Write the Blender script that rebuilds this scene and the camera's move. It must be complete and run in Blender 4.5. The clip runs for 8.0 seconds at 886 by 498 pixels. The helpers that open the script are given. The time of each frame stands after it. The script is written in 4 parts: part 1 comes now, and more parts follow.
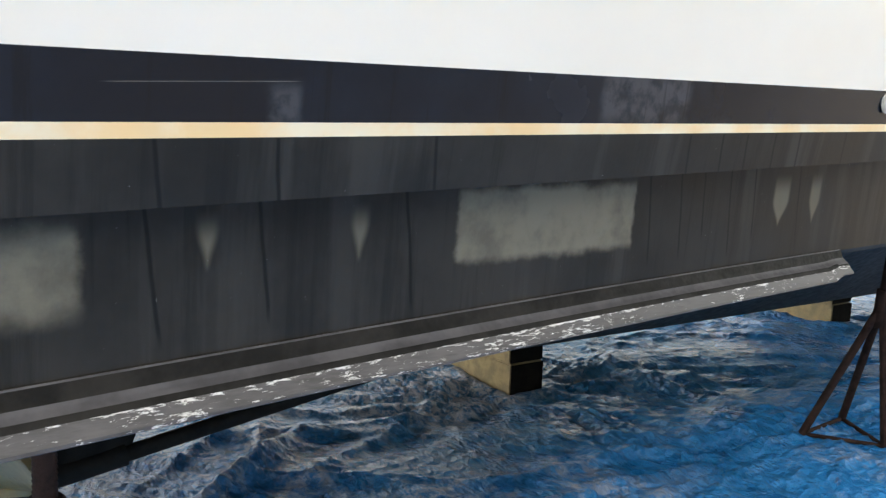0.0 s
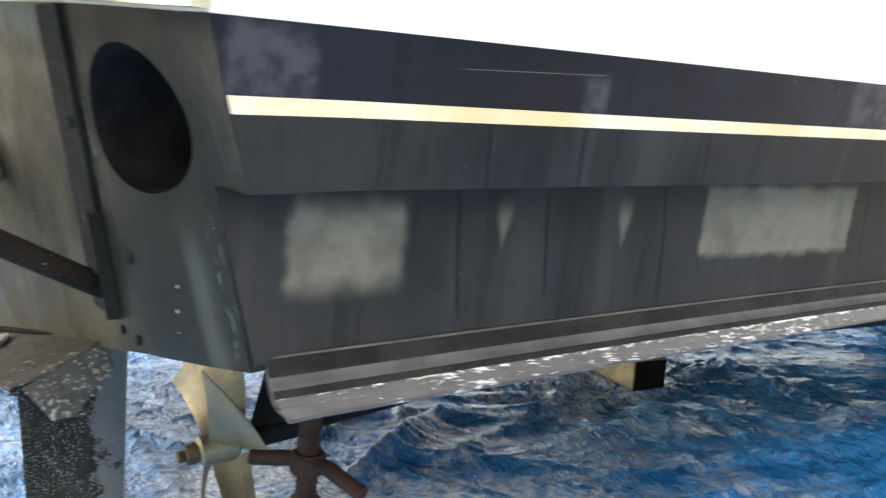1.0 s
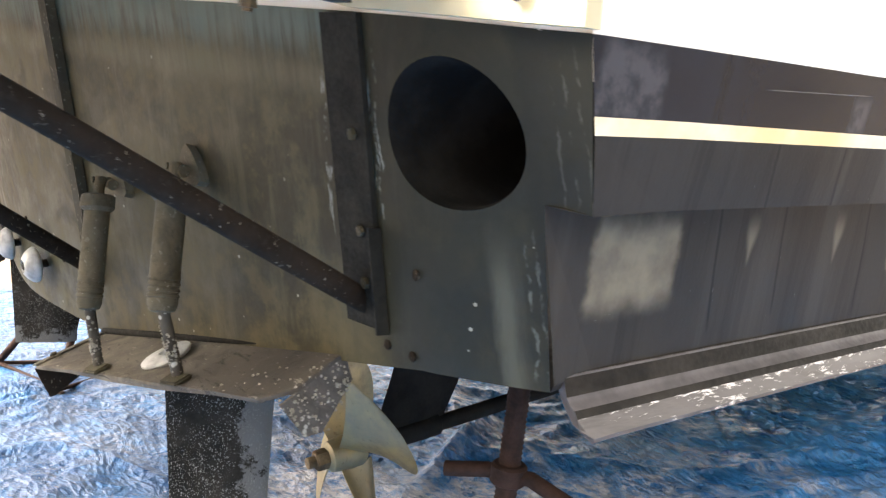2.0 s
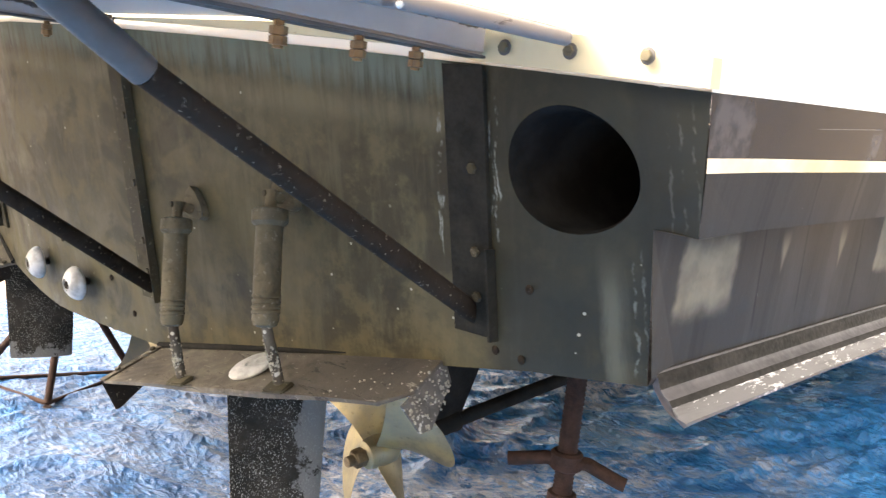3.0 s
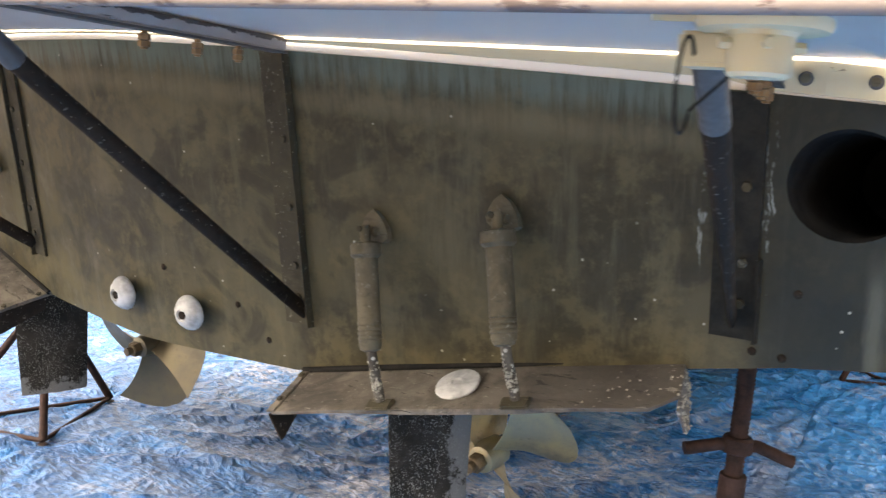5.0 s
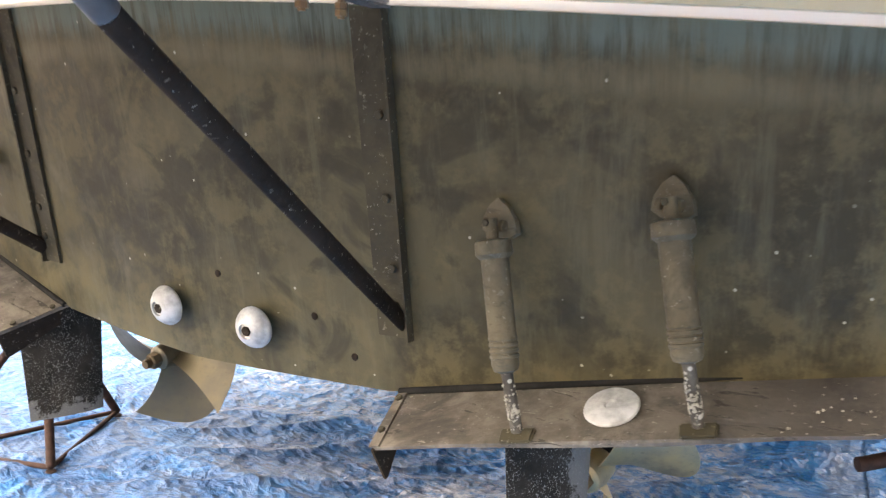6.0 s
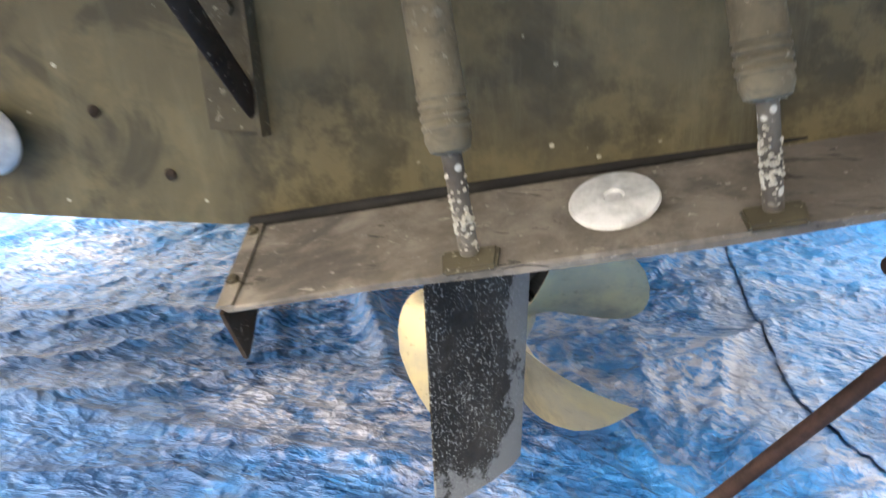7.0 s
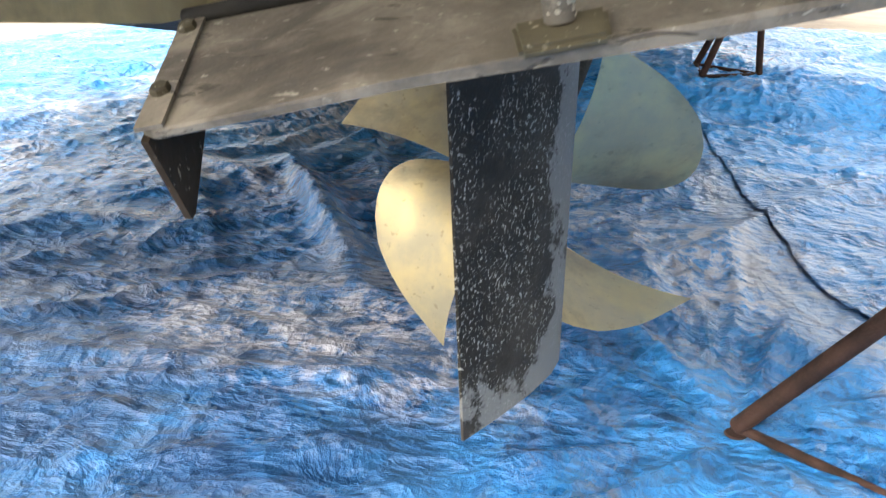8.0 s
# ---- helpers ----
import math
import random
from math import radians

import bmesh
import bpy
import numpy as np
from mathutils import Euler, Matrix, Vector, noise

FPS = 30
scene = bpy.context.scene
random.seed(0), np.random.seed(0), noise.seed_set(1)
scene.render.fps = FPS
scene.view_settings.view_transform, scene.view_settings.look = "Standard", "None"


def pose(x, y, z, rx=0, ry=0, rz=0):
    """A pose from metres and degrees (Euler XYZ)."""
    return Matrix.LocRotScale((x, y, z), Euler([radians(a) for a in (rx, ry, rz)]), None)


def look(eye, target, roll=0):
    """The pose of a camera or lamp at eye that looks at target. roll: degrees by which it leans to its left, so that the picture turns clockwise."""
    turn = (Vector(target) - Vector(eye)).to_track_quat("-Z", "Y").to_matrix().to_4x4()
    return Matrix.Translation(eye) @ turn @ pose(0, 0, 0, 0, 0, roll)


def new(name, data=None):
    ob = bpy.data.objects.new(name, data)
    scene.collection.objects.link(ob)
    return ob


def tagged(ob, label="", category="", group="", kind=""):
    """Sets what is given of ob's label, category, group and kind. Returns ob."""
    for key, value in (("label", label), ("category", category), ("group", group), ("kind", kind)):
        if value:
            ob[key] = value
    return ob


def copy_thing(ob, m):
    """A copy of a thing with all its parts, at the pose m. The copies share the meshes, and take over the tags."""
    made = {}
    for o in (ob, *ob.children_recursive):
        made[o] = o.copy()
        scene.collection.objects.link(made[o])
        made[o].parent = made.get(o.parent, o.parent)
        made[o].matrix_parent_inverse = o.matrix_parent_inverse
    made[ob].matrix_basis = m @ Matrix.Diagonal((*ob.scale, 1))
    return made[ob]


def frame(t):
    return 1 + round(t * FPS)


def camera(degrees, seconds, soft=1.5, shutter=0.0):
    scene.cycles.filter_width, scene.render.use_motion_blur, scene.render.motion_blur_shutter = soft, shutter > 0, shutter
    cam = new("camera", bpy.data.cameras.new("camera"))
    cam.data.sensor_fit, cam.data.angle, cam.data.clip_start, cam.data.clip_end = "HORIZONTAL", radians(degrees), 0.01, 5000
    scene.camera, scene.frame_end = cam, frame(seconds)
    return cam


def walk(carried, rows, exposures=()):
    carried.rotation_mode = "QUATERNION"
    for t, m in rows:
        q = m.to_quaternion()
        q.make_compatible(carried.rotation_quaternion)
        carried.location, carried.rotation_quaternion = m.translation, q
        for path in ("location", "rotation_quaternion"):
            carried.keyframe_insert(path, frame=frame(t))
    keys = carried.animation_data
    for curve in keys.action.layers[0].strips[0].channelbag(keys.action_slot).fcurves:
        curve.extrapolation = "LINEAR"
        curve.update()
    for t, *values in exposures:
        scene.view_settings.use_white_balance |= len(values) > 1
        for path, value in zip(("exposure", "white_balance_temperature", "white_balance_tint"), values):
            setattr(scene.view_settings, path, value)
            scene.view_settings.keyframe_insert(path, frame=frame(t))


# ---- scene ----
cam = camera(53.7, 8.0, soft=1.3, shutter=0.3)
PATH = [
    (0, (0.042, 0.093, 1.62), (-1.57, 1.241, 1.328), 2.2),
    (0.5, (-0.004, -0.005, 1.598), (-1.626, 1.124, 1.291), 3.5),
    (1, (-0.101, -0.301, 1.594), (-1.788, 0.726, 1.277), 4.8),
    (1.5, (-0.279, -0.505, 1.573), (-1.978, 0.502, 1.26), 5.8),
    (1.7, (-0.35, -0.597, 1.574), (-2.028, 0.443, 1.254), 6.0),
    (2.8, (-0.462, -1.155, 1.62), (-1.948, 0.145, 1.303), 5.6),
    (3, (-0.472, -1.194, 1.62), (-1.961, 0.104, 1.31), 5.8),
    (3.5, (-0.525, -1.366, 1.62), (-2.041, -0.094, 1.334), 6.5),
    (4, (-0.683, -1.455, 1.632), (-2.105, -0.074, 1.367), 4.9),
    (4.5, (-0.866, -1.633, 1.625), (-2.145, -0.121, 1.345), 4.7),
    (5, (-1.099, -1.884, 1.613), (-2.285, -0.301, 1.315), 4.5),
    (5.2, (-1.195, -1.929, 1.62), (-2.361, -0.335, 1.308), 3.6),
    (6.3, (-1.841, -1.673, 1.5), (-2.857, 0.005, 1.11), 2.7),
    (6.5, (-1.963, -1.578, 1.423), (-2.887, 0.14, 0.98), 2.3),
    (7, (-2.14, -1.273, 1.216), (-2.783, 0.533, 0.647), 1.9),
    (7.5, (-2.276, -1.037, 1.085), (-2.789, 0.772, 0.404), 2.3),
    (8, (-2.367, -0.953, 0.98), (-2.839, 0.849, 0.252), 1.7),
]
walk(cam, [(t, look(eye, target, roll)) for t, eye, target, roll in PATH], [(0.0, 2.5, 7150, 5), (0.7, 2.85, 7000, 2), (1.5, 3.0, 7650, 10), (3.0, 3.32, 8250, 13), (4.0, 2.7, 8200, 13), (4.5, 2.67, 8150, 13), (5.2, 3.12, 8100, 14), (6.5, 3.37, 7800, 14), (7.2, 3.42, 7400, 10), (8.0, 3.2, 7250, 8)])

# ---- light ----
world = bpy.data.worlds.new("sky")
scene.world = world
world.use_nodes = True
_n = world.node_tree.nodes
_sky = _n.new("ShaderNodeTexSky")
_sky.sky_type = "NISHITA"
_sky.sun_disc = False
_sky.sun_elevation = radians(45)
_sky.sun_rotation = radians(206)
_sky.dust_density = 5.0
_grey = _n.new("ShaderNodeHueSaturation")          # cloud takes most of the blue out of the sky
_grey.inputs["Saturation"].default_value = 0.15
world.node_tree.links.new(_sky.outputs[0], _grey.inputs["Color"])
world.node_tree.links.new(_grey.outputs[0], _n["Background"].inputs[0])
_n["Background"].inputs[1].default_value = 0.15
sun = new("sun", bpy.data.lights.new("sun", "SUN"))
sun.data.energy, sun.data.angle, sun.data.color = 0.34, radians(30), (1.0, 0.95, 0.88)
sun.matrix_world = look((-4, -8, 9), (0, 0, 0))


# ---- materials ----
class Mat:
    """A node material with short hands for the usual nodes."""

    def __init__(self, name, rough=0.6, metal=0.0):
        self.m = bpy.data.materials.new(name)
        self.m.use_nodes = True
        self.t = self.m.node_tree
        self.b = self.t.nodes["Principled BSDF"]
        self.b.inputs["Roughness"].default_value = rough
        self.b.inputs["Metallic"].default_value = metal
        self.co = self.t.nodes.new("ShaderNodeTexCoord").outputs["Object"]

    def put(self, sock, v):
        if isinstance(v, (int, float)):
            sock.default_value = v
        elif isinstance(v, tuple):
            sock.default_value = (*v, 1) if len(v) == 3 and len(sock.default_value) == 4 else v
        else:
            self.t.links.new(v, sock)

    def math(self, op, a, b=0.0, c=0.0, clamp=False):
        n = self.t.nodes.new("ShaderNodeMath")
        n.operation, n.use_clamp = op, clamp
        for s, v in zip(n.inputs, (a, b, c)):
            self.put(s, v)
        return n.outputs[0]

    def scale(self, s, co=None):
        n = self.t.nodes.new("ShaderNodeMapping")
        n.inputs["Scale"].default_value = s
        self.t.links.new(co or self.co, n.inputs[0])
        return n.outputs[0]

    def noise(self, scale, detail=4, co=None, rough=0.6, warp=0.0):
        n = self.t.nodes.new("ShaderNodeTexNoise")
        n.inputs["Scale"].default_value, n.inputs["Detail"].default_value = scale, detail
        n.inputs["Roughness"].default_value, n.inputs["Distortion"].default_value = rough, warp
        self.t.links.new(co or self.co, n.inputs["Vector"])
        return n.outputs["Fac"]

    def step(self, v, lo, hi, a=0.0, b=1.0):
        n = self.t.nodes.new("ShaderNodeMapRange")
        n.interpolation_type = "SMOOTHSTEP"
        self.put(n.inputs[0], v)
        for s, x in zip(n.inputs[1:5], (lo, hi, a, b)):
            s.default_value = x
        return n.outputs[0]

    def mix(self, f, a, b):
        n = self.t.nodes.new("ShaderNodeMix")
        n.data_type = "RGBA"
        self.put(n.inputs["Factor"], f)
        self.put(n.inputs[6], a)
        self.put(n.inputs[7], b)
        return n.outputs[2]

    def xyz(self):
        n = self.t.nodes.new("ShaderNodeSeparateXYZ")
        self.t.links.new(self.co, n.inputs[0])
        return n.outputs

    def color(self, v):
        self.put(self.b.inputs["Base Color"], v)
        return self

    def rough(self, v):
        self.put(self.b.inputs["Roughness"], v)
        return self

    def bump(self, v, strength=0.3, dist=0.01):
        n = self.t.nodes.new("ShaderNodeBump")
        n.inputs["Strength"].default_value, n.inputs["Distance"].default_value = strength, dist
        self.put(n.inputs["Height"], v)
        self.t.links.new(n.outputs[0], self.b.inputs["Normal"])
        return self


def plain(name, c1, c2, scale=8.0, rough=0.6, metal=0.0, bump=0.2, dist=0.004, spec=0.4):
    m = Mat(name, rough, metal)
    m.b.inputs["Specular IOR Level"].default_value = spec
    n = m.noise(scale, 6)
    m.color(m.mix(m.step(n, 0.35, 0.65), c1, c2))
    f = m.noise(scale * 9, 3)
    m.rough(m.step(f, 0.3, 0.7, max(rough - 0.1, 0.05), min(rough + 0.1, 1)))
    m.bump(f, bump, dist)
    return m.m


def white_paint():
    m = Mat("white_gelcoat", 0.3)
    n = m.noise(1.2, 4)
    m.color(m.mix(m.step(n, 0.3, 0.7), (0.83, 0.78, 0.715), (0.79, 0.74, 0.675)))
    m.bump(m.noise(3.0, 2), 0.03, 0.01)
    return m.m


def boxed(m, y, z, y0, y1, z0, z1, sy, sz):
    """A soft-edged patch between y0..y1 and z0..z1."""
    a = m.math("MULTIPLY", m.step(y, y0 - sy, y0 + sy), m.step(y, y1 - sy, y1 + sy, 1, 0))
    b = m.math("MULTIPLY", m.step(z, z0 - sz, z0 + sz), m.step(z, z1 - sz, z1 + sz, 1, 0))
    return m.math("MULTIPLY", a, b)


def black_side(name, kind):
    """Black bottom paint: sanded patches on the lower side, polished band above."""
    gloss = kind == "band"
    m = Mat(name, 0.2 if gloss else 0.5)
    x, y, z = m.xyz()
    n1 = m.noise(2.5, 5)
    wob = m.math("MULTIPLY_ADD", m.noise(14, 4), 0.04, -0.02)
    yw, zw = m.math("ADD", y, wob), m.math("ADD", z, wob)
    streak = m.noise(1.0, 5, m.scale((1, 26, 1.1)), 0.7)
    fine = m.noise(140, 2)
    if gloss:
        c = m.mix(m.step(n1, 0.35, 0.7), (0.006, 0.0095, 0.017), (0.010, 0.015, 0.026))
        pale = [(0.05, 0.185, 1.58, 1.685, 0.012, 0.02), (0.70, 0.75, 1.60, 1.665, 0.012, 0.02), (1.5, 1.8, 1.63, 1.8, 0.02, 0.03)]
        for p in pale:
            c = m.mix(m.math("MULTIPLY", boxed(m, yw, zw, *p), m.step(m.noise(22, 4), 0.35, 0.6, 0.25, 1.0)), c, (0.05, 0.055, 0.068))
        rub = boxed(m, y, z, 0.44, 0.74, 0.0, 3.0, 0.02, 0.01)
        line = m.math("ABSOLUTE", m.math("SUBTRACT", z, m.math("MULTIPLY_ADD", y, 0.055, 1.633)))
        c = m.mix(m.math("MULTIPLY", rub, m.step(line, 0.0002, 0.0007, 0.32, 0.0)), c, (0.5, 0.5, 0.5))
        c = m.mix(m.math("MULTIPLY", m.step(streak, 0.56, 0.66), 0.5), c, (0.006, 0.007, 0.009))
        m.rough(m.step(n1, 0.3, 0.7, 0.13, 0.3))
        m.b.inputs["Specular IOR Level"].default_value = 0.17
    else:
        c = m.mix(m.step(n1, 0.3, 0.7), (0.020, 0.0185, 0.017), (0.039, 0.036, 0.0335))
        c = m.mix(m.math("MULTIPLY", m.step(streak, 0.5, 0.7), 0.45), c, (0.010, 0.0095, 0.009))
        c = m.mix(m.math("MULTIPLY", m.step(m.noise(1.0, 4, m.scale((1, 9, 0.8))), 0.52, 0.68), 0.35), c, (0.066, 0.062, 0.058))
        if kind == "lower":
            for p in ((0.20, 0.415, 1.285, 1.425, 0.014, 0.03), (1.205, 1.80, 1.312, 1.475, 0.009, 0.014)):
                k = m.math("MULTIPLY", boxed(m, yw, zw, *p), m.step(m.noise(9, 5), 0.3, 0.62, 0.55, 1.0))
                c = m.mix(k, c, (0.195, 0.175, 0.134))
            for yc, w, z0, z1 in ((0.634, 0.020, 1.335, 1.43), (0.952, 0.020, 1.33, 1.435), (2.51, 0.045, 1.325, 1.475), (2.715, 0.032, 1.325, 1.48)):
                # a wedge that narrows downwards; its pale top fades for the ledge's shade
                half_w = m.math("MULTIPLY", m.step(z, z0, z0 + 0.09), w)
                side = m.math("SUBTRACT", half_w, m.math("ABSOLUTE", m.math("SUBTRACT", y, yc)))
                k = m.math("MULTIPLY", m.math("MULTIPLY", m.step(side, -0.008, 0.012), m.step(z, z0, z0 + 0.02)), m.step(z, z1 - 0.045, z1 + 0.025, 1, 0))
                c = m.mix(m.math("MULTIPLY", k, 0.85), c, (0.165, 0.148, 0.112))
        run = m.math("MULTIPLY_ADD", z, 0.12, m.math("MULTIPLY_ADD", m.noise(6, 2), 0.012, -0.006 - 0.12 * 1.36))
        for yc, z0 in ((0.533, 1.20), (0.743, 1.22), (1.076, 1.20), (1.868, 1.24), (2.003, 1.25), (2.109, 1.30), (2.24, 1.24), (2.365, 1.28), (2.62, 1.25)):
            d = m.math("ABSOLUTE", m.math("SUBTRACT", m.math("ADD", y, run), yc))
            k = m.math("MULTIPLY", m.step(d, 0.0012, 0.006, 1, 0), m.step(z, z0, z0 + 0.05))
            c = m.mix(m.math("MULTIPLY", k, 0.75), c, (0.006, 0.006, 0.007))
        spots = m.step(m.noise(95, 3), 0.735, 0.76)
        c = m.mix(m.math("MULTIPLY", spots, 0.5), c, (0.22, 0.22, 0.22))
        m.rough(m.step(n1, 0.3, 0.7, 0.36, 0.56))
        m.b.inputs["Specular IOR Level"].default_value = 0.11
    m.color(c)
    m.bump(m.math("ADD", m.math("MULTIPLY", fine, 0.25), m.noise(2.2, 3)), 0.10 if gloss else 0.16, 0.006)
    return m.m


def transom_paint():
    m = Mat("worn_antifouling", 0.6)
    m.b.inputs["Specular IOR Level"].default_value = 0.23
    x, y, z = m.xyz()
    cloud, patch, fine = m.noise(3.0, 6, None, 0.65), m.noise(9.0, 6, None, 0.7), m.noise(120, 3)
    c = m.mix(m.step(cloud, 0.38, 0.62), (0.030, 0.026, 0.0135), (0.070, 0.060, 0.032))
    c = m.mix(m.math("MULTIPLY", m.step(patch, 0.46, 0.62), 0.6), c, (0.105, 0.088, 0.046))
    c = m.mix(m.math("MULTIPLY", m.step(m.noise(5.0, 5, None, 0.6, 0.6), 0.50, 0.62), 0.65), c, (0.019, 0.0175, 0.011))
    wipe = m.noise(1.0, 6, m.scale((17, 1, 2.4)), 0.72, 0.3)
    c = m.mix(m.math("MULTIPLY", m.step(wipe, 0.48, 0.70), 0.40), c, (0.105, 0.098, 0.060))
    # the corner panel kept its dark green paint
    dark = m.step(m.math("ADD", x, m.math("MULTIPLY_ADD", patch, 0.1, -0.05)), -1.72, -1.60)
    c = m.mix(m.math("MULTIPLY", dark, m.step(cloud, 0.35, 0.65, 0.7, 0.95)), c, (0.0125, 0.0145, 0.0115))
    pale = boxed(m, m.math("ADD", x, m.math("MULTIPLY_ADD", wipe, 0.05, -0.025)), z, -1.455, -1.425, 1.12, 1.36, 0.012, 0.06)
    c = m.mix(m.math("MULTIPLY", pale, 0.5), c, (0.11, 0.115, 0.09))
    # green-white scum running down from the top edge
    low = m.math("MULTIPLY_ADD", m.math("ABSOLUTE", m.math("SUBTRACT", x, -3.475)), -0.024, 1.742)
    depth = m.math("SUBTRACT", low, z)
    drip = m.noise(1.0, 5, m.scale((46, 1, 3.0)), 0.75)
    scum = m.math("MULTIPLY", m.step(m.math("MULTIPLY_ADD", drip, -0.10, depth), -0.045, 0.03, 1, 0), m.step(x, -1.66, -1.72))
    c = m.mix(m.math("MULTIPLY", scum, m.step(drip, 0.3, 0.6, 0.35, 0.9)), c, (0.095, 0.125, 0.102))
    # a paler tan band about 0.1 m below the top edge
    tan_band = m.math("MULTIPLY", boxed(m, m.math("MULTIPLY_ADD", patch, 0.03, depth), z, 0.085, 0.135, 0.5, 2.0, 0.022, 0.1), m.step(x, -1.66, -1.74))
    c = m.mix(m.math("MULTIPLY", tan_band, m.step(drip, 0.3, 0.65, 0.25, 0.6)), c, (0.125, 0.112, 0.068))
    # thin chalky drips beside the seams
    wob = m.math("MULTIPLY_ADD", m.noise(16, 4), 0.03, -0.015)
    for xc, z0, z1 in ((-1.775, 1.33, 1.62), (-1.770, 1.42, 1.66), (-1.780, 1.36, 1.50), (-1.672, 1.20, 1.37), (-1.655, 1.42, 1.62), (-1.648, 1.36, 1.56), (-1.640, 1.45, 1.66), (-1.395, 1.15, 1.42), (-1.345, 1.44, 1.63), (-1.322, 1.45, 1.66), (-1.30, 1.46, 1.68), (-1.41, 1.16, 1.40)):
        d = m.math("ABSOLUTE", m.math("SUBTRACT", m.math("ADD", x, wob), xc))
        k = m.math("MULTIPLY", m.step(d, 0.0006, 0.0034, 1, 0), m.math("MULTIPLY", m.step(z, z0, z0 + 0.03), m.step(z, z1 - 0.03, z1, 1, 0)))
        c = m.mix(m.math("MULTIPLY", k, m.step(m.noise(30, 3), 0.44, 0.60)), c, (0.20, 0.215, 0.195) if xc < -1.6 else (0.085, 0.092, 0.082))
    band = boxed(m, m.math("ADD", x, m.math("MULTIPLY_ADD", patch, 0.03, -0.015)), z, -1.395, -1.0, 1.1, 1.9, 0.012, 0.02)
    c = m.mix(m.math("MULTIPLY", band, 0.6), c, (0.009, 0.010, 0.009))
    v = m.t.nodes.new("ShaderNodeTexVoronoi")
    v.inputs["Scale"].default_value = 20
    m.t.links.new(m.co, v.inputs["Vector"])
    dots = m.math("MULTIPLY", m.step(v.outputs["Distance"], 0.055, 0.085, 1, 0), m.step(m.noise(8.5, 2), 0.52, 0.56))
    c = m.mix(m.math("MULTIPLY", dots, 0.8), c, (0.34, 0.34, 0.28))
    m.color(c)
    m.rough(m.step(patch, 0.3, 0.7, 0.44, 0.68))
    m.bump(m.math("ADD", m.math("MULTIPLY", fine, 0.3), patch), 0.25, 0.004)
    return m.m


def rail_paint():
    m = Mat("rail_paint", 0.4)
    x, y, z = m.xyz()
    line = m.math("MULTIPLY_ADD", y, m.math("MULTIPLY_ADD", y, -0.0035, 0.031), 1.166)
    h = m.math("SUBTRACT", z, line)
    n = m.noise(1.0, 6, m.scale((60, 9, 60)), 0.7)
    big = m.noise(2.2, 3)
    c = m.mix(m.step(n, 0.3, 0.7), (0.046, 0.043, 0.047), (0.092, 0.086, 0.092))
    c = m.mix(m.math("MULTIPLY", m.step(m.noise(1.0, 5, m.scale((40, 5, 40))), 0.55, 0.65), 0.6), c, (0.035, 0.032, 0.033))
    flake = m.noise(1.0, 7, m.scale((130, 26, 130)), 0.75, 0.4)
    much = m.math("MULTIPLY_ADD", m.step(big, 0.42, 0.62), 0.09, -0.045)
    rim = m.math("MULTIPLY", m.step(h, -0.060, -0.051), 0.085)
    k = m.step(m.math("ADD", m.math("ADD", flake, much), rim), 0.60, 0.62)
    m.color(m.mix(k, c, (0.62, 0.61, 0.62)))
    m.rough(m.step(n, 0.3, 0.7, 0.3, 0.55))
    m.bump(m.math("ADD", m.math("MULTIPLY", k, -1.0), n), 0.3, 0.002)
    return m.m


def fouled(name, a, b, crust=0.0, metal=0.0):
    m = Mat(name, 0.75, metal)
    m.b.inputs["Specular IOR Level"].default_value = 0.22
    x, y, z = m.xyz()
    n, f, sc = m.noise(7, 6, None, 0.7), m.noise(60, 4), m.noise(1.0, 5, m.scale((9, 60, 60)), 0.7)
    c = m.mix(m.step(n, 0.32, 0.68), a, b)
    c = m.mix(m.math("MULTIPLY", m.step(sc, 0.56, 0.64), 0.35), c, (0.035, 0.03, 0.025))
    c = m.mix(m.math("MULTIPLY", m.step(f, 0.62, 0.7), 0.35), c, (0.24, 0.22, 0.18))
    c = m.mix(m.math("MULTIPLY", m.step(m.noise(4.5, 6, None, 0.7, 0.7), 0.52, 0.66), 0.55), c, tuple(v * 0.45 for v in a))
    c = m.mix(m.math("MULTIPLY", m.step(m.noise(95, 3), 0.66, 0.70), 0.5), c, (0.30, 0.28, 0.23))
    if crust:
        v = m.t.nodes.new("ShaderNodeTexVoronoi")
        v.inputs["Scale"].default_value = 55
        m.t.links.new(m.co, v.inputs["Vector"])
        k = m.math("MULTIPLY", m.step(v.outputs["Distance"], 0.2, 0.32, 1, 0), m.step(m.noise(13, 3), 0.62 - crust, 0.66 - crust))
        c = m.mix(k, c, (0.36, 0.345, 0.30))
    m.color(c)
    m.rough(m.step(n, 0.3, 0.7, 0.6, 0.9))
    m.bump(m.math("ADD", n, m.math("MULTIPLY", f, 0.5)), 0.4, 0.004)
    return m.m


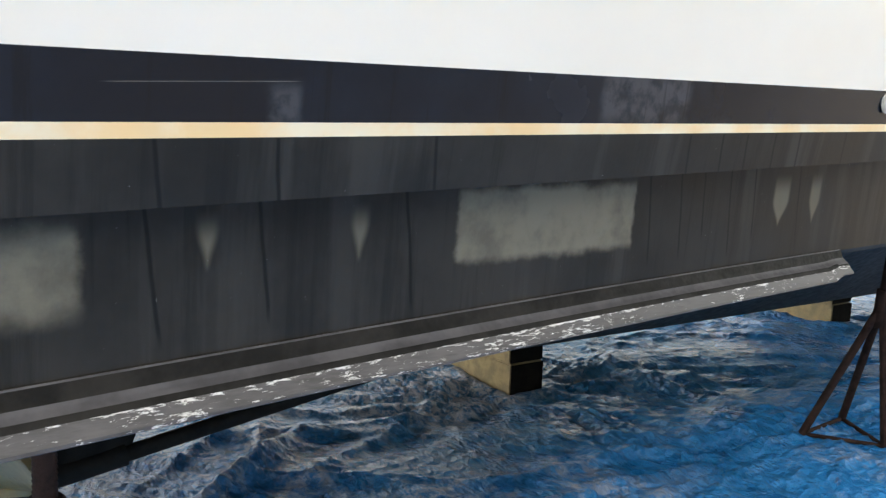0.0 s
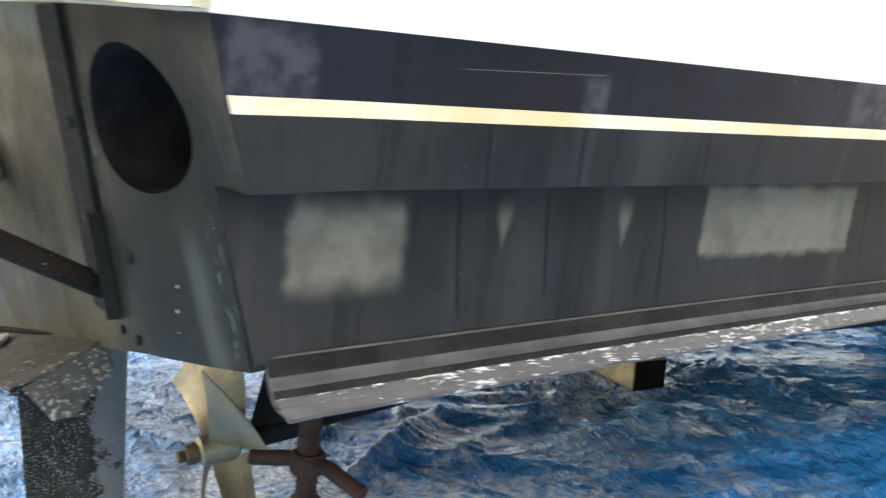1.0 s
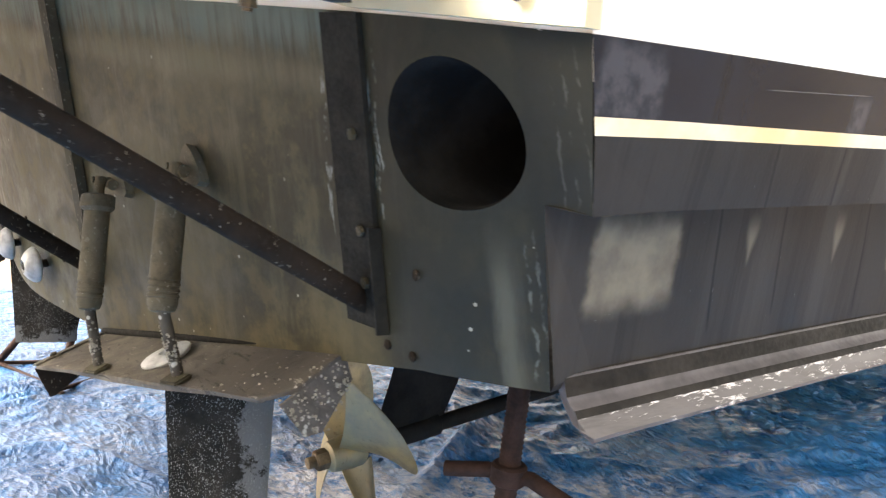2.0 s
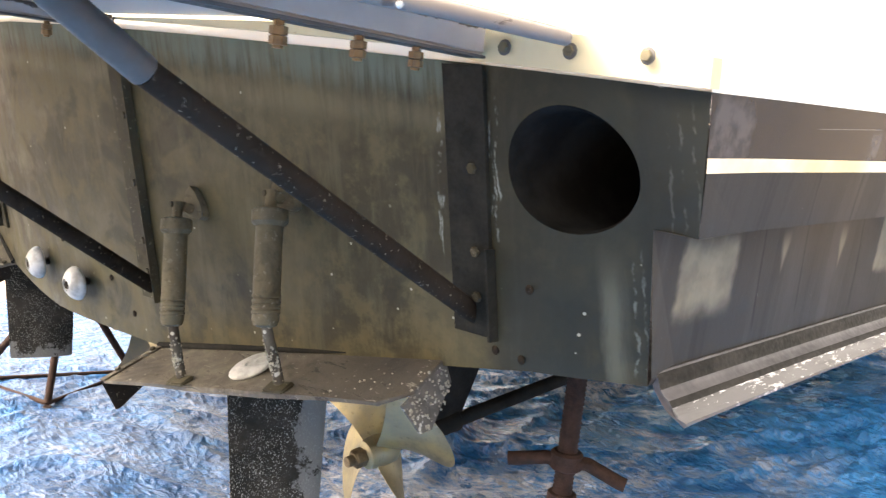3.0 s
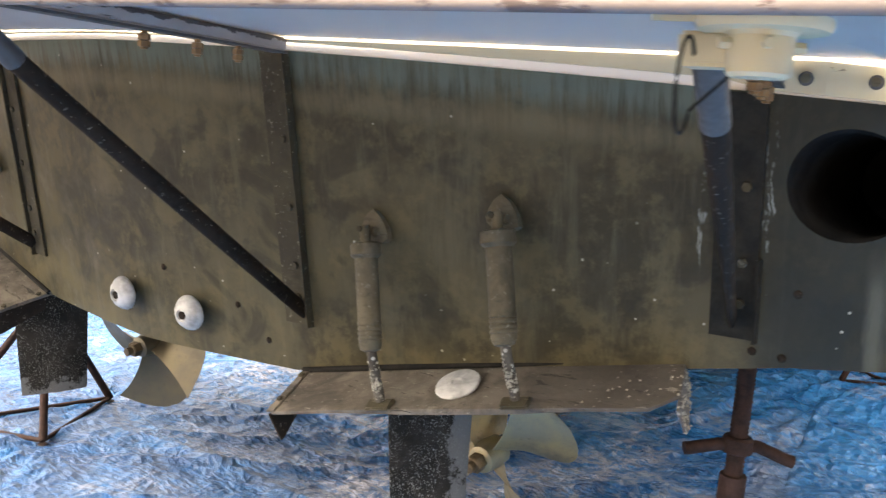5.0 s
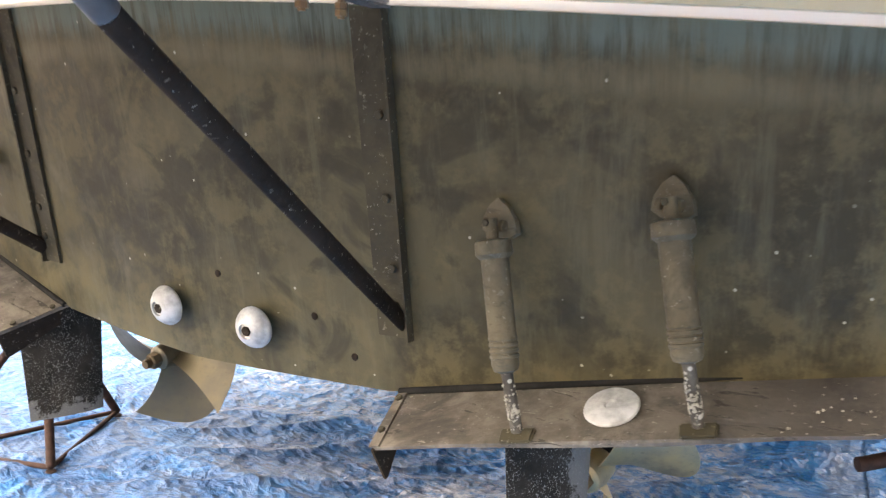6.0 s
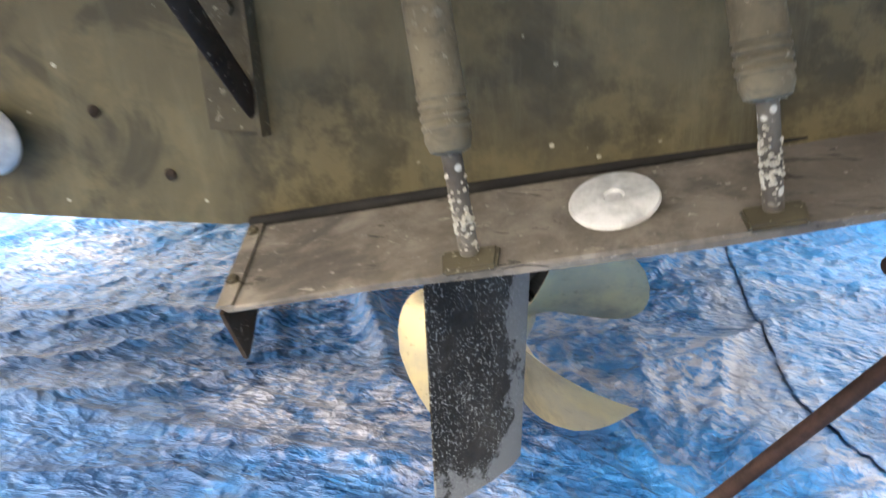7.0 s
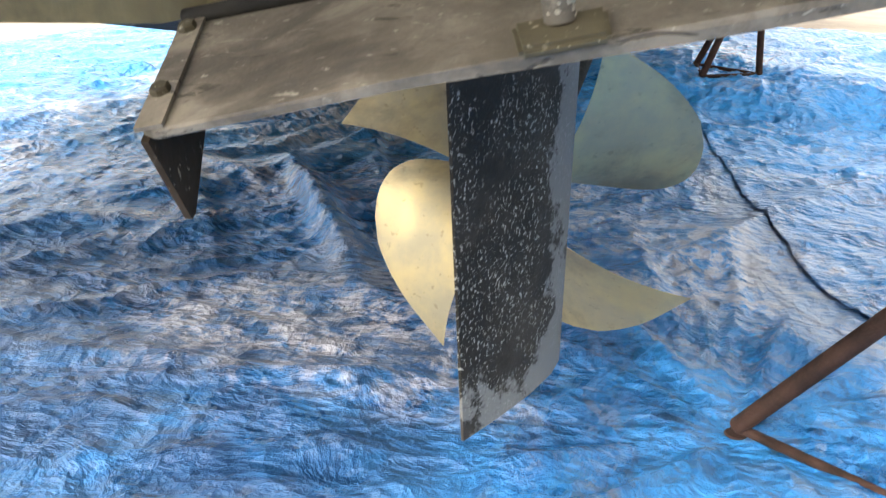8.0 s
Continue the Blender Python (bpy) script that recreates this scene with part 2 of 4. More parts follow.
def tab_plate():
    """Bare steel with old paint: dark smears, scratches along it and pale specks."""
    m = Mat("fouled_steel", 0.75)
    m.b.inputs["Specular IOR Level"].default_value = 0.2
    x, y, z = m.xyz()
    big, mid, fine = m.noise(3.2, 6, None, 0.7, 0.6), m.noise(13, 6, None, 0.72, 0.4), m.noise(75, 4)
    c = m.mix(m.step(mid, 0.34, 0.66), (0.075, 0.065, 0.052), (0.155, 0.135, 0.11))
    c = m.mix(m.math("MULTIPLY", m.step(big, 0.48, 0.64), 0.7), c, (0.036, 0.032, 0.030))
    # the outer end keeps more of its dark paint
    c = m.mix(m.math("MULTIPLY", m.step(m.math("MULTIPLY_ADD", mid, 0.5, x), -2.02, -1.62), 0.6), c, (0.030, 0.027, 0.026))
    marks = m.noise(1.0, 5, m.scale((7, 34, 34)), 0.72, 1.2)
    c = m.mix(m.math("MULTIPLY", m.step(marks, 0.60, 0.635), 0.75), c, (0.024, 0.021, 0.018))
    c = m.mix(m.math("MULTIPLY", m.step(m.noise(1.0, 5, m.scale((16, 70, 70)), 0.7, 0.8), 0.64, 0.67), 0.6), c, (0.27, 0.25, 0.21))
    c = m.mix(m.math("MULTIPLY", m.step(fine, 0.66, 0.70), 0.5), c, (0.30, 0.28, 0.24))
    m.color(c)
    m.rough(m.step(mid, 0.3, 0.7, 0.62, 0.9))
    m.bump(m.math("ADD", m.math("MULTIPLY_ADD", fine, 0.4, mid), m.math("MULTIPLY", m.step(marks, 0.58, 0.64), -0.6)), 0.5, 0.005)
    return m.m


def rudder_paint():
    m = Mat("rudder_paint", 0.65)
    m.b.inputs["Specular IOR Level"].default_value = 0.09
    x, y, z = m.xyz()
    n, f = m.noise(6, 5, None, 0.7), m.noise(1.0, 3, m.scale((260, 260, 170)), 0.65)
    c = m.mix(m.step(n, 0.35, 0.65), (0.013, 0.012, 0.0105), (0.034, 0.030, 0.025))
    c = m.mix(m.math("MULTIPLY", m.step(f, 0.58, 0.63), m.step(m.noise(14, 3), 0.36, 0.52)), c, (0.25, 0.25, 0.23))
    worn = m.math("ADD", m.step(z, 0.48, 0.39), m.math("MULTIPLY", m.step(y, 0.06, 0.14), 1.3))
    k = m.step(m.math("MULTIPLY_ADD", worn, 0.20, m.math("MULTIPLY", m.noise(11, 5, None, 0.75), 0.8)), 0.54, 0.60)
    c = m.mix(m.math("MULTIPLY", k, 0.75), c, (0.165, 0.165, 0.16))
    m.color(c)
    m.bump(m.math("ADD", n, f), 0.3, 0.003)
    return m.m


def bronze(name, dull):
    m = Mat(name, 0.42, 0.62)
    n, s = m.noise(7, 5, None, 0.65), m.noise(1.0, 3, m.scale((40, 8, 12)))
    c = m.mix(m.step(n, 0.35, 0.65), (0.40, 0.315, 0.165), (0.29, 0.255, 0.175))
    c = m.mix(m.math("MULTIPLY", m.step(m.noise(3.2, 6, None, 0.65, 0.5), 0.48, 0.66), 0.75), c, (0.155, 0.135, 0.095))
    c = m.mix(dull, c, (0.070, 0.060, 0.047))
    c = m.mix(m.math("MULTIPLY", m.step(m.noise(55, 3), 0.62, 0.70), 0.35), c, (0.10, 0.075, 0.045))
    m.color(c)
    m.rough(m.step(n, 0.3, 0.7, 0.34, 0.55))
    m.bump(m.math("ADD", s, m.noise(90, 2)), 0.08, 0.003)
    return m.m


def tarp_cloth():
    m = Mat("blue_tarp", 0.42)
    x, y, z = m.xyz()
    big, mid, small = m.noise(0.6, 5, None, 0.65), m.noise(2.2, 6, None, 0.65, 0.6), m.noise(15, 8, None, 0.78, 0.35)
    warp = m.t.nodes.new("ShaderNodeTexNoise")
    warp.inputs["Scale"].default_value = 3.0
    m.t.links.new(m.co, warp.inputs["Vector"])
    bent = m.t.nodes.new("ShaderNodeMix")
    bent.data_type = "RGBA"
    bent.blend_type = "ADD"
    bent.inputs["Factor"].default_value = 0.11
    m.t.links.new(m.co, bent.inputs[6])
    m.t.links.new(warp.outputs["Color"], bent.inputs[7])

    def cells(size, stretch, feature):
        v = m.t.nodes.new("ShaderNodeTexVoronoi")
        v.feature = feature
        v.inputs["Scale"].default_value = size
        m.t.links.new(m.scale(stretch, bent.outputs[2]), v.inputs["Vector"])
        return v.outputs["Distance"]

    c = m.mix(m.step(mid, 0.32, 0.68), (0.009, 0.108, 0.31), (0.021, 0.22, 0.56))
    # long rubbed lines along the folds
    rub = m.noise(1.0, 4, m.scale((5, 26, 5), bent.outputs[2]), 0.6, 0.8)
    c = m.mix(m.math("MULTIPLY", m.step(rub, 0.56, 0.64), 0.35), c, (0.15, 0.26, 0.42))
    c = m.mix(m.math("MULTIPLY", m.step(small, 0.36, 0.46, 1, 0), 0.6), c, (0.009, 0.045, 0.125))
    fray = m.math("MULTIPLY", m.step(small, 0.56, 0.64), m.step(big, 0.40, 0.62, 0.15, 0.55))
    c = m.mix(fray, c, (0.26, 0.33, 0.42))
    grime = m.noise(1.0, 6, m.scale((24, 6, 5), bent.outputs[2]), 0.75, 0.6)
    c = m.mix(m.math("MULTIPLY", m.step(grime, 0.52, 0.66), 0.55), c, (0.008, 0.042, 0.13))
    # the hull's shade over the sheet, mixed in as a dull teal
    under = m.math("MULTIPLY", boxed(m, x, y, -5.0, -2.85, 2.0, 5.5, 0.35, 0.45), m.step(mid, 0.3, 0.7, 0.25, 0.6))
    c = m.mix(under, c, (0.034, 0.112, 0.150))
    # chalky wear where the coating has gone
    worn = m.math("MULTIPLY_ADD", big, 0.55, m.math("MULTIPLY", mid, 0.5))
    for x0, x1, y0, y1, more in ((-5.2, -2.85, 0.62, 1.9, 0.10), (-2.68, -2.42, 0.44, 0.62, 0.16), (-5.5, -3.6, 1.7, 4.0, 0.07), (-2.95, -2.1, 0.95, 3.0, 0.09)):
        worn = m.math("ADD", worn, m.math("MULTIPLY", boxed(m, x, y, x0, x1, y0, y1, 0.22, 0.16), more))
    k = m.math("MULTIPLY", m.step(worn, 0.575, 0.66), m.step(small, 0.44, 0.56))
    c = m.mix(m.math("MULTIPLY", k, 0.8), c, (0.45, 0.45, 0.50))
    rust = m.math("MULTIPLY", m.step(worn, 0.60, 0.68), m.step(m.noise(9, 5, None, 0.7), 0.6, 0.68))
    c = m.mix(m.math("MULTIPLY", rust, 0.5), c, (0.27, 0.22, 0.19))
    c = m.mix(m.math("MULTIPLY", m.step(m.noise(3.3, 6, None, 0.7), 0.6, 0.72), 0.5), c, (0.035, 0.075, 0.11))
    seam = m.math("ADD", m.math("MULTIPLY_ADD", y, 0.205, x), m.math("MULTIPLY_ADD", mid, 0.10, 1.55))
    dusty = m.math("MULTIPLY", boxed(m, seam, y, -0.20, -0.01, 1.0, 3.3, 0.05, 0.15), m.step(small, 0.35, 0.55, 0.2, 0.6))
    c = m.mix(dusty, c, (0.23, 0.27, 0.36))
    # dirt behind the stern, mixed darker to bring the light down there
    aft_dark = m.math("MULTIPLY", boxed(m, x, m.math("MULTIPLY_ADD", mid, 0.5, y), -7.0, -2.55, -3.0, 1.5, 0.35, 0.45), m.step(m.noise(3.0, 6, None, 0.7, 0.4), 0.34, 0.60, 0.40, 0.95))
    c = m.mix(aft_dark, c, (0.022, 0.070, 0.175))
    scuff = m.math("MULTIPLY", boxed(m, m.math("MULTIPLY_ADD", mid, 0.3, x), m.math("MULTIPLY_ADD", big, 0.2, y), -3.35, -2.48, 0.62, 1.12, 0.16, 0.12), m.step(small, 0.45, 0.58, 0.0, 0.7))
    c = m.mix(scuff, c, (0.44, 0.43, 0.48))
    # brighter blue forward on the starboard side
    bluer_area = m.math("MULTIPLY", boxed(m, x, y, -2.75, 3.0, 2.5, 6.0, 0.25, 0.3), m.step(small, 0.4, 0.62, 0.6, 0.2))
    c = m.mix(bluer_area, c, (0.022, 0.26, 0.64))
    # shading of sharp creases, drawn into the colour as thin dark lines
    fold, fold2 = cells(2.6, (0.7, 1.7, 1), "DISTANCE_TO_EDGE"), cells(5.5, (1.6, 0.7, 1), "DISTANCE_TO_EDGE")
    gate = m.step(m.noise(1.7, 3), 0.42, 0.58)
    line = m.math("MULTIPLY", m.step(fold, 0.004, 0.028, 1, 0), gate)
    line2 = m.math("MULTIPLY", m.step(fold2, 0.004, 0.04, 1, 0), m.math("SUBTRACT", 1.0, gate))
    c = m.mix(m.math("MULTIPLY", m.math("MAXIMUM", line, line2), 0.16), c, (0.008, 0.03, 0.08))
    m.color(c)
    m.b.inputs["Specular IOR Level"].default_value = 0.33
    m.rough(m.step(mid, 0.3, 0.7, 0.22, 0.36))
    crumple = m.math("MULTIPLY_ADD", cells(11.0, (1.4, 0.8, 1), "F1"), 0.8, cells(5.0, (0.6, 1.5, 1), "F1"))
    crumple = m.math("MULTIPLY_ADD", cells(27.0, (0.8, 1.3, 1), "F1"), 0.45, crumple)
    crease = m.math("ABSOLUTE", m.math("SUBTRACT", m.noise(1.0, 5, m.scale((6, 9, 6), bent.outputs[2]), 0.6, 0.5), 0.5))
    crease2 = m.math("ABSOLUTE", m.math("SUBTRACT", m.noise(1.0, 4, m.scale((24, 19, 20), bent.outputs[2]), 0.6, 0.4), 0.5))
    height = m.math("MULTIPLY_ADD", small, 0.25, crumple)
    height = m.math("MULTIPLY_ADD", crease, -1.6, m.math("MULTIPLY_ADD", crease2, -0.55, height))
    height = m.math("MULTIPLY_ADD", m.math("MAXIMUM", line, line2), -0.04, height)
    height = m.math("MULTIPLY_ADD", rub, 0.12, m.math("MULTIPLY_ADD", grime, 0.14, height))
    m.bump(height, 1.0, 0.026)
    return m.m


def flaked(name, paint, under, amount):
    m = Mat(name, 0.5)
    n = m.noise(1.0, 6, m.scale((14, 8, 30)), 0.7, 0.5)
    c = m.mix(m.step(m.noise(6, 4), 0.3, 0.7), paint, tuple(v * 0.88 for v in paint))
    k = m.step(n, 0.66 - amount, 0.68 - amount)
    m.color(m.mix(k, c, under))
    m.bump(m.math("MULTIPLY", k, -1.0), 0.4, 0.002)
    return m.m


def bearer_paint():
    """Grey paint that has come away in ragged pieces along the upper edge."""
    m = Mat("flaking_grey", 0.5)
    x, y, z = m.xyz()
    n = m.noise(1.0, 6, m.scale((26, 14, 20)), 0.7, 0.5)
    edge = m.math("ADD", z, m.math("MULTIPLY_ADD", n, 0.04, -0.020))
    k = m.math("MAXIMUM", m.step(edge, 1.7645, 1.766), m.step(m.noise(1.0, 6, m.scale((18, 9, 50)), 0.7, 0.4), 0.64, 0.66))
    m.color(m.mix(k, m.mix(m.step(m.noise(7, 4), 0.3, 0.7), (0.34, 0.305, 0.29), (0.27, 0.245, 0.235)), (0.055, 0.046, 0.046)))
    m.bump(m.math("MULTIPLY", k, -1.0), 0.5, 0.002)
    return m.m


def platform_paint():
    m = Mat("platform_paint", 0.4)
    n = m.noise(1.0, 5, m.scale((0.9, 4, 4)), 0.65)
    c = m.mix(m.step(n, 0.3, 0.7), (0.47, 0.435, 0.42), (0.56, 0.52, 0.50))
    m.color(c)
    m.rough(m.step(n, 0.3, 0.7, 0.3, 0.45))
    m.bump(m.noise(5, 3), 0.05, 0.004)
    return m.m


M_WHITE = white_paint()
M_BAND = black_side("polished_black", "band")
M_SIDE = black_side("dull_black", "side")
M_LOWER = black_side("sanded_black", "lower")
M_STRIPE = plain("cream_stripe", (0.86, 0.60, 0.32), (0.86, 0.74, 0.55), 5.0, 0.45, bump=0.05)
M_BOTTOM = plain("bottom_paint", (0.020, 0.020, 0.021), (0.035, 0.034, 0.034), 3.0, 0.6)
M_TRANSOM = transom_paint()
M_STRIP = fouled("painted_steel", (0.030, 0.026, 0.0165), (0.064, 0.055, 0.034))
M_STRUT = fouled("dark_steel", (0.015, 0.0112, 0.0085), (0.030, 0.0225, 0.0175))
M_STRUT.node_tree.nodes["Principled BSDF"].inputs["Specular IOR Level"].default_value = 0.06
M_RAIL = rail_paint()
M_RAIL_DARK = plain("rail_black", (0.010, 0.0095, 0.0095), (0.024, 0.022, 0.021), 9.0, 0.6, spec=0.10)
M_RAIL_MID = plain("rail_grey", (0.055, 0.053, 0.060), (0.098, 0.094, 0.104), 7.0, 0.5, spec=0.25)
M_TAB = tab_plate()
M_FIN = fouled("crusted_steel", (0.06, 0.055, 0.05), (0.12, 0.11, 0.1), 0.14)
M_RAM = fouled("fouled_cylinder", (0.078, 0.067, 0.044), (0.138, 0.118, 0.080))
M_ROD = fouled("crusted_rod", (0.045, 0.038, 0.030), (0.10, 0.09, 0.075), 0.13, 0.2)
M_BRONZE = bronze("bronze", 0.0)
# the port propeller's copy, mixed darker and browner
M_BRONZE_DULL = bronze("brown_bronze", 0.72)
M_NUT = plain("dark_bronze", (0.10, 0.07, 0.04), (0.2, 0.14, 0.08), 25.0, 0.6, 0.4)
M_BRASS = plain("brass", (0.24, 0.155, 0.08), (0.15, 0.10, 0.06), 40.0, 0.45, 0.6)
M_RUDDER = rudder_paint()
M_ZINC = plain("zinc", (0.50, 0.50, 0.485), (0.30, 0.30, 0.29), 26.0, 0.5, 0.2)
M_RUST = plain("rusty_steel", (0.020, 0.0115, 0.0095), (0.044, 0.024, 0.019), 22.0, 0.8, bump=0.5, spec=0.15)
M_PLATFORM = platform_paint()
M_GREY = plain("grey_paint", (0.085, 0.083, 0.084), (0.06, 0.059, 0.06), 9.0, 0.45, spec=0.25)
M_BEARER = bearer_paint()
M_LIP = flaked("worn_edge", (0.185, 0.155, 0.145), (0.085, 0.062, 0.058), 0.10)
M_CREAM = flaked("cream_paint", (0.55, 0.49, 0.33), (0.20, 0.17, 0.12), 0.0)
M_WOOD = plain("timber", (0.33, 0.26, 0.14), (0.2, 0.16, 0.095), 10.0, 0.8, bump=0.5)
M_BLOCK_END = plain("near_black", (0.0045, 0.0045, 0.0048), (0.009, 0.0085, 0.008), 14.0, 0.8, bump=0.5, spec=0.06)
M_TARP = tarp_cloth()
M_DIRT = plain("dirt", (0.25, 0.205, 0.165), (0.17, 0.14, 0.115), 1.5, 0.95, bump=0.6, dist=0.02)
M_DARK = plain("dark_rubber", (0.012, 0.012, 0.012), (0.02, 0.019, 0.018), 10.0, 0.8, spec=0.08)
# near-black, to keep the pipe's inside as dark as deep shade
M_PIPE_INNER = plain("pipe_near_black", (0.008, 0.008, 0.008), (0.015, 0.0148, 0.0145), 9.0, 0.95, spec=0.02)
M_PLATE = plain("blackened_steel", (0.011, 0.011, 0.0095), (0.024, 0.0225, 0.018), 14.0, 0.7, bump=0.3, spec=0.12)
M_CRUST = plain("barnacle", (0.34, 0.32, 0.265), (0.20, 0.185, 0.15), 60.0, 0.9, bump=0.5)
M_LEAF = plain("leaf", (0.035, 0.06, 0.022), (0.06, 0.085, 0.03), 3.0, 0.6)
M_BARK = plain("bark", (0.12, 0.09, 0.07), (0.08, 0.06, 0.05), 8.0, 0.9, bump=0.6)


# ---- mesh helpers ----
def part(name, bm, material, parent=None, label="", smooth=None):
    me = bpy.data.meshes.new(name)
    bmesh.ops.recalc_face_normals(bm, faces=bm.faces)
    bm.to_mesh(me)
    bm.free()
    me.materials.append(material)
    if smooth is not None:
        me.shade_smooth()
        me.set_sharp_from_angle(angle=radians(smooth))
    ob = new(name, me)
    ob.parent = parent
    if label:
        tagged(ob, label)
    return ob


def thing(name, label, category, group="", at=(0, 0, 0), kind=""):
    ob = new(name)
    ob.empty_display_size = 0.1
    ob.location = at
    return tagged(ob, label, category, group, kind)


def box(x0, x1, y0, y1, z0, z1, bevel=0.0):
    bm = bmesh.new()
    bmesh.ops.create_cube(bm, size=1)
    for v in bm.verts:
        v.co = Vector(((x0 + x1) / 2 + v.co.x * (x1 - x0), (y0 + y1) / 2 + v.co.y * (y1 - y0), (z0 + z1) / 2 + v.co.z * (z1 - z0)))
    if bevel:
        bmesh.ops.bevel(bm, geom=bm.edges[:], offset=bevel, segments=2, affect="EDGES")
    return bm


def moved(bm, m):
    bm.transform(m)
    return bm


def lathe(profile, a, b, n=24):
    """A turned form: profile of (radius, distance from a along a to b), capped."""
    a, b = Vector(a), Vector(b)
    axis = (b - a).normalized()
    q = axis.to_track_quat("Z", "Y").to_matrix()
    bm = bmesh.new()
    rings = []
    for r, d in profile:
        c = a + axis * d
        rings.append([bm.verts.new(c + q @ Vector((r * math.cos(2 * math.pi * i / n), r * math.sin(2 * math.pi * i / n), 0))) for i in range(n)])
    for p, s in zip(rings, rings[1:]):
        for i in range(n):
            bm.faces.new((p[i], p[(i + 1) % n], s[(i + 1) % n], s[i]))
    bm.faces.new(rings[0])
    bm.faces.new(rings[-1])
    return bm


def rod(a, b, r, n=16, r2=None, edge=0.002):
    d = (Vector(b) - Vector(a)).length
    r2 = r if r2 is None else r2
    return lathe([(r - edge, 0), (r, edge), (r2, d - edge), (r2 - edge, d)], a, b, n)


def tube(points, r, n=8):
    """A bent round bar along points."""
    bm = bmesh.new()
    rings = []
    pts = [Vector(p) for p in points]
    for i, p in enumerate(pts):
        d = (pts[min(i + 1, len(pts) - 1)] - pts[max(i - 1, 0)]).normalized()
        q = d.to_track_quat("Z", "Y").to_matrix()
        rings.append([bm.verts.new(p + q @ Vector((r * math.cos(2 * math.pi * k / n), r * math.sin(2 * math.pi * k / n), 0))) for k in range(n)])
    for p, s in zip(rings, rings[1:]):
        for i in range(n):
            bm.faces.new((p[i], p[(i + 1) % n], s[(i + 1) % n], s[i]))
    bm.faces.new(rings[0])
    bm.faces.new(rings[-1])
    return bm


def prism(outline, depth):
    """A flat outline of 3D points made solid by the vector depth."""
    bm = bmesh.new()
    a = [bm.verts.new(p) for p in outline]
    b = [bm.verts.new(Vector(p) + Vector(depth)) for p in outline]
    bm.faces.new(a)
    bm.faces.new(b[::-1])
    for i in range(len(a)):
        j = (i + 1) % len(a)
        bm.faces.new((a[i], a[j], b[j], b[i]))
    return bm


def loft(rows, close=False):
    bm = bmesh.new()
    vs = [[bm.verts.new(p) for p in r] for r in rows]
    for p, s in zip(vs, vs[1:]):
        for i in range(len(p) - (0 if close else 1)):
            j = (i + 1) % len(p)
            bm.faces.new((p[i], p[j], s[j], s[i]))
    if close:
        bm.faces.new(vs[0])
        bm.faces.new(vs[-1])
    return bm


# ---- the hull's lines: bow towards +y, starboard towards +x ----
XC = -3.455          # the centre line at the transom
YAW = 0.055          # the keel runs this much to port per metre
RAKE = 0.2           # the transom leans aft by this much per metre of height
HOLE = (-1.504, 1.538, 0.113)


def axis_x(y):
    return -3.49 - YAW * (y - 0.316)


def mirrored(p):
    """The same point on the other side of the keel's upright plane."""
    n = Vector((1, YAW, 0)).normalized()
    p = Vector(p)
    return p - 2 * n * (p - Vector((-3.49, 0.316, 0))).dot(n)


def transom_y(x, z):
    d = max(x - XC, 0.0)
    turn = min(max((d - 1.86) / 0.2, 0.0), 1.2) ** 1.5      # the corner curves forward
    return -0.335 + 0.055 * d + 0.155 * (math.sqrt(d * d + 0.09) - 0.3) - RAKE * (z - 1.2) + turn * (0.03 + 0.11 * max(1.7 - z, 0.0))


def rail_z(y):
    return 1.166 + 0.031 * y - 0.0035 * y * y


def section(y):
    """The starboard half of the section, from the sheer down to the keel: (x, z)."""
    b = -1.268 - 0.05 * y
    return {
        "sheer": (b + 0.10, 2.75 + 0.03 * y),
        "top": (b, 1.691 + 0.0245 * y),
        "stripe_top": (b - 0.012, 1.587 + 0.0255 * y),
        "stripe_low": (b - 0.015, 1.562 + 0.0263 * y),
        "chine_out": (b - 0.034, 1.449 + 0.033 * y),
        "chine_in": (b - 0.108 - 0.02 * y, 1.453 + 0.033 * y),
        "rail": (b - 0.124 - 0.022 * y, rail_z(y)),
        "corner": (b - 0.130 - 0.022 * y, rail_z(y) - 0.014),
        "bilge": (-1.58 - 0.08 * y, 1.141 + 0.026 * y),
        "tab": (-2.862, 0.866 - 0.10 * min(y, 2.5)),
        "keel": (axis_x(y if y > 0 else -0.26), 0.846 - 0.17 * min(y, 2.5)),
    }


def outline_top(x):
    d = min(abs(x - XC) / 2.2, 1.0)
    return 1.757 - 0.066 * d ** 1.6


def station(y, key):
    """A point of the section; y = 0 lies on the transom."""
    x, z = section(max(y, 0))[key]
    return (x, transom_y(x, z) if y <= 0 else y, z)


YS = [0, 0.25, 0.5, 1, 1.5, 2, 2.5, 3, 3.5, 4, 5, 6, 7, 8, 9]
boat = thing("motor_boat", "black and white motor boat hauled out on steel stands", "boat", at=(XC, 2, 0.8))


def bpart(name, bm, material, parent=boat, label="", smooth=None):
    """A part of the boat, its mesh given in the place's own metres."""
    ob = part(name, bm, material, parent, label, smooth)
    if parent is boat:
        ob.matrix_parent_inverse = Matrix.Translation(-boat.location)
    return ob


def flip(bm, side):
    if side < 0:
        for v in bm.verts:
            v.co = mirrored(v.co)
    return bm


def shell(name, keys, material, label, side):
    return bpart(name, flip(loft([[station(y, k) for k in keys] for y in YS]), side), material, boat, label)


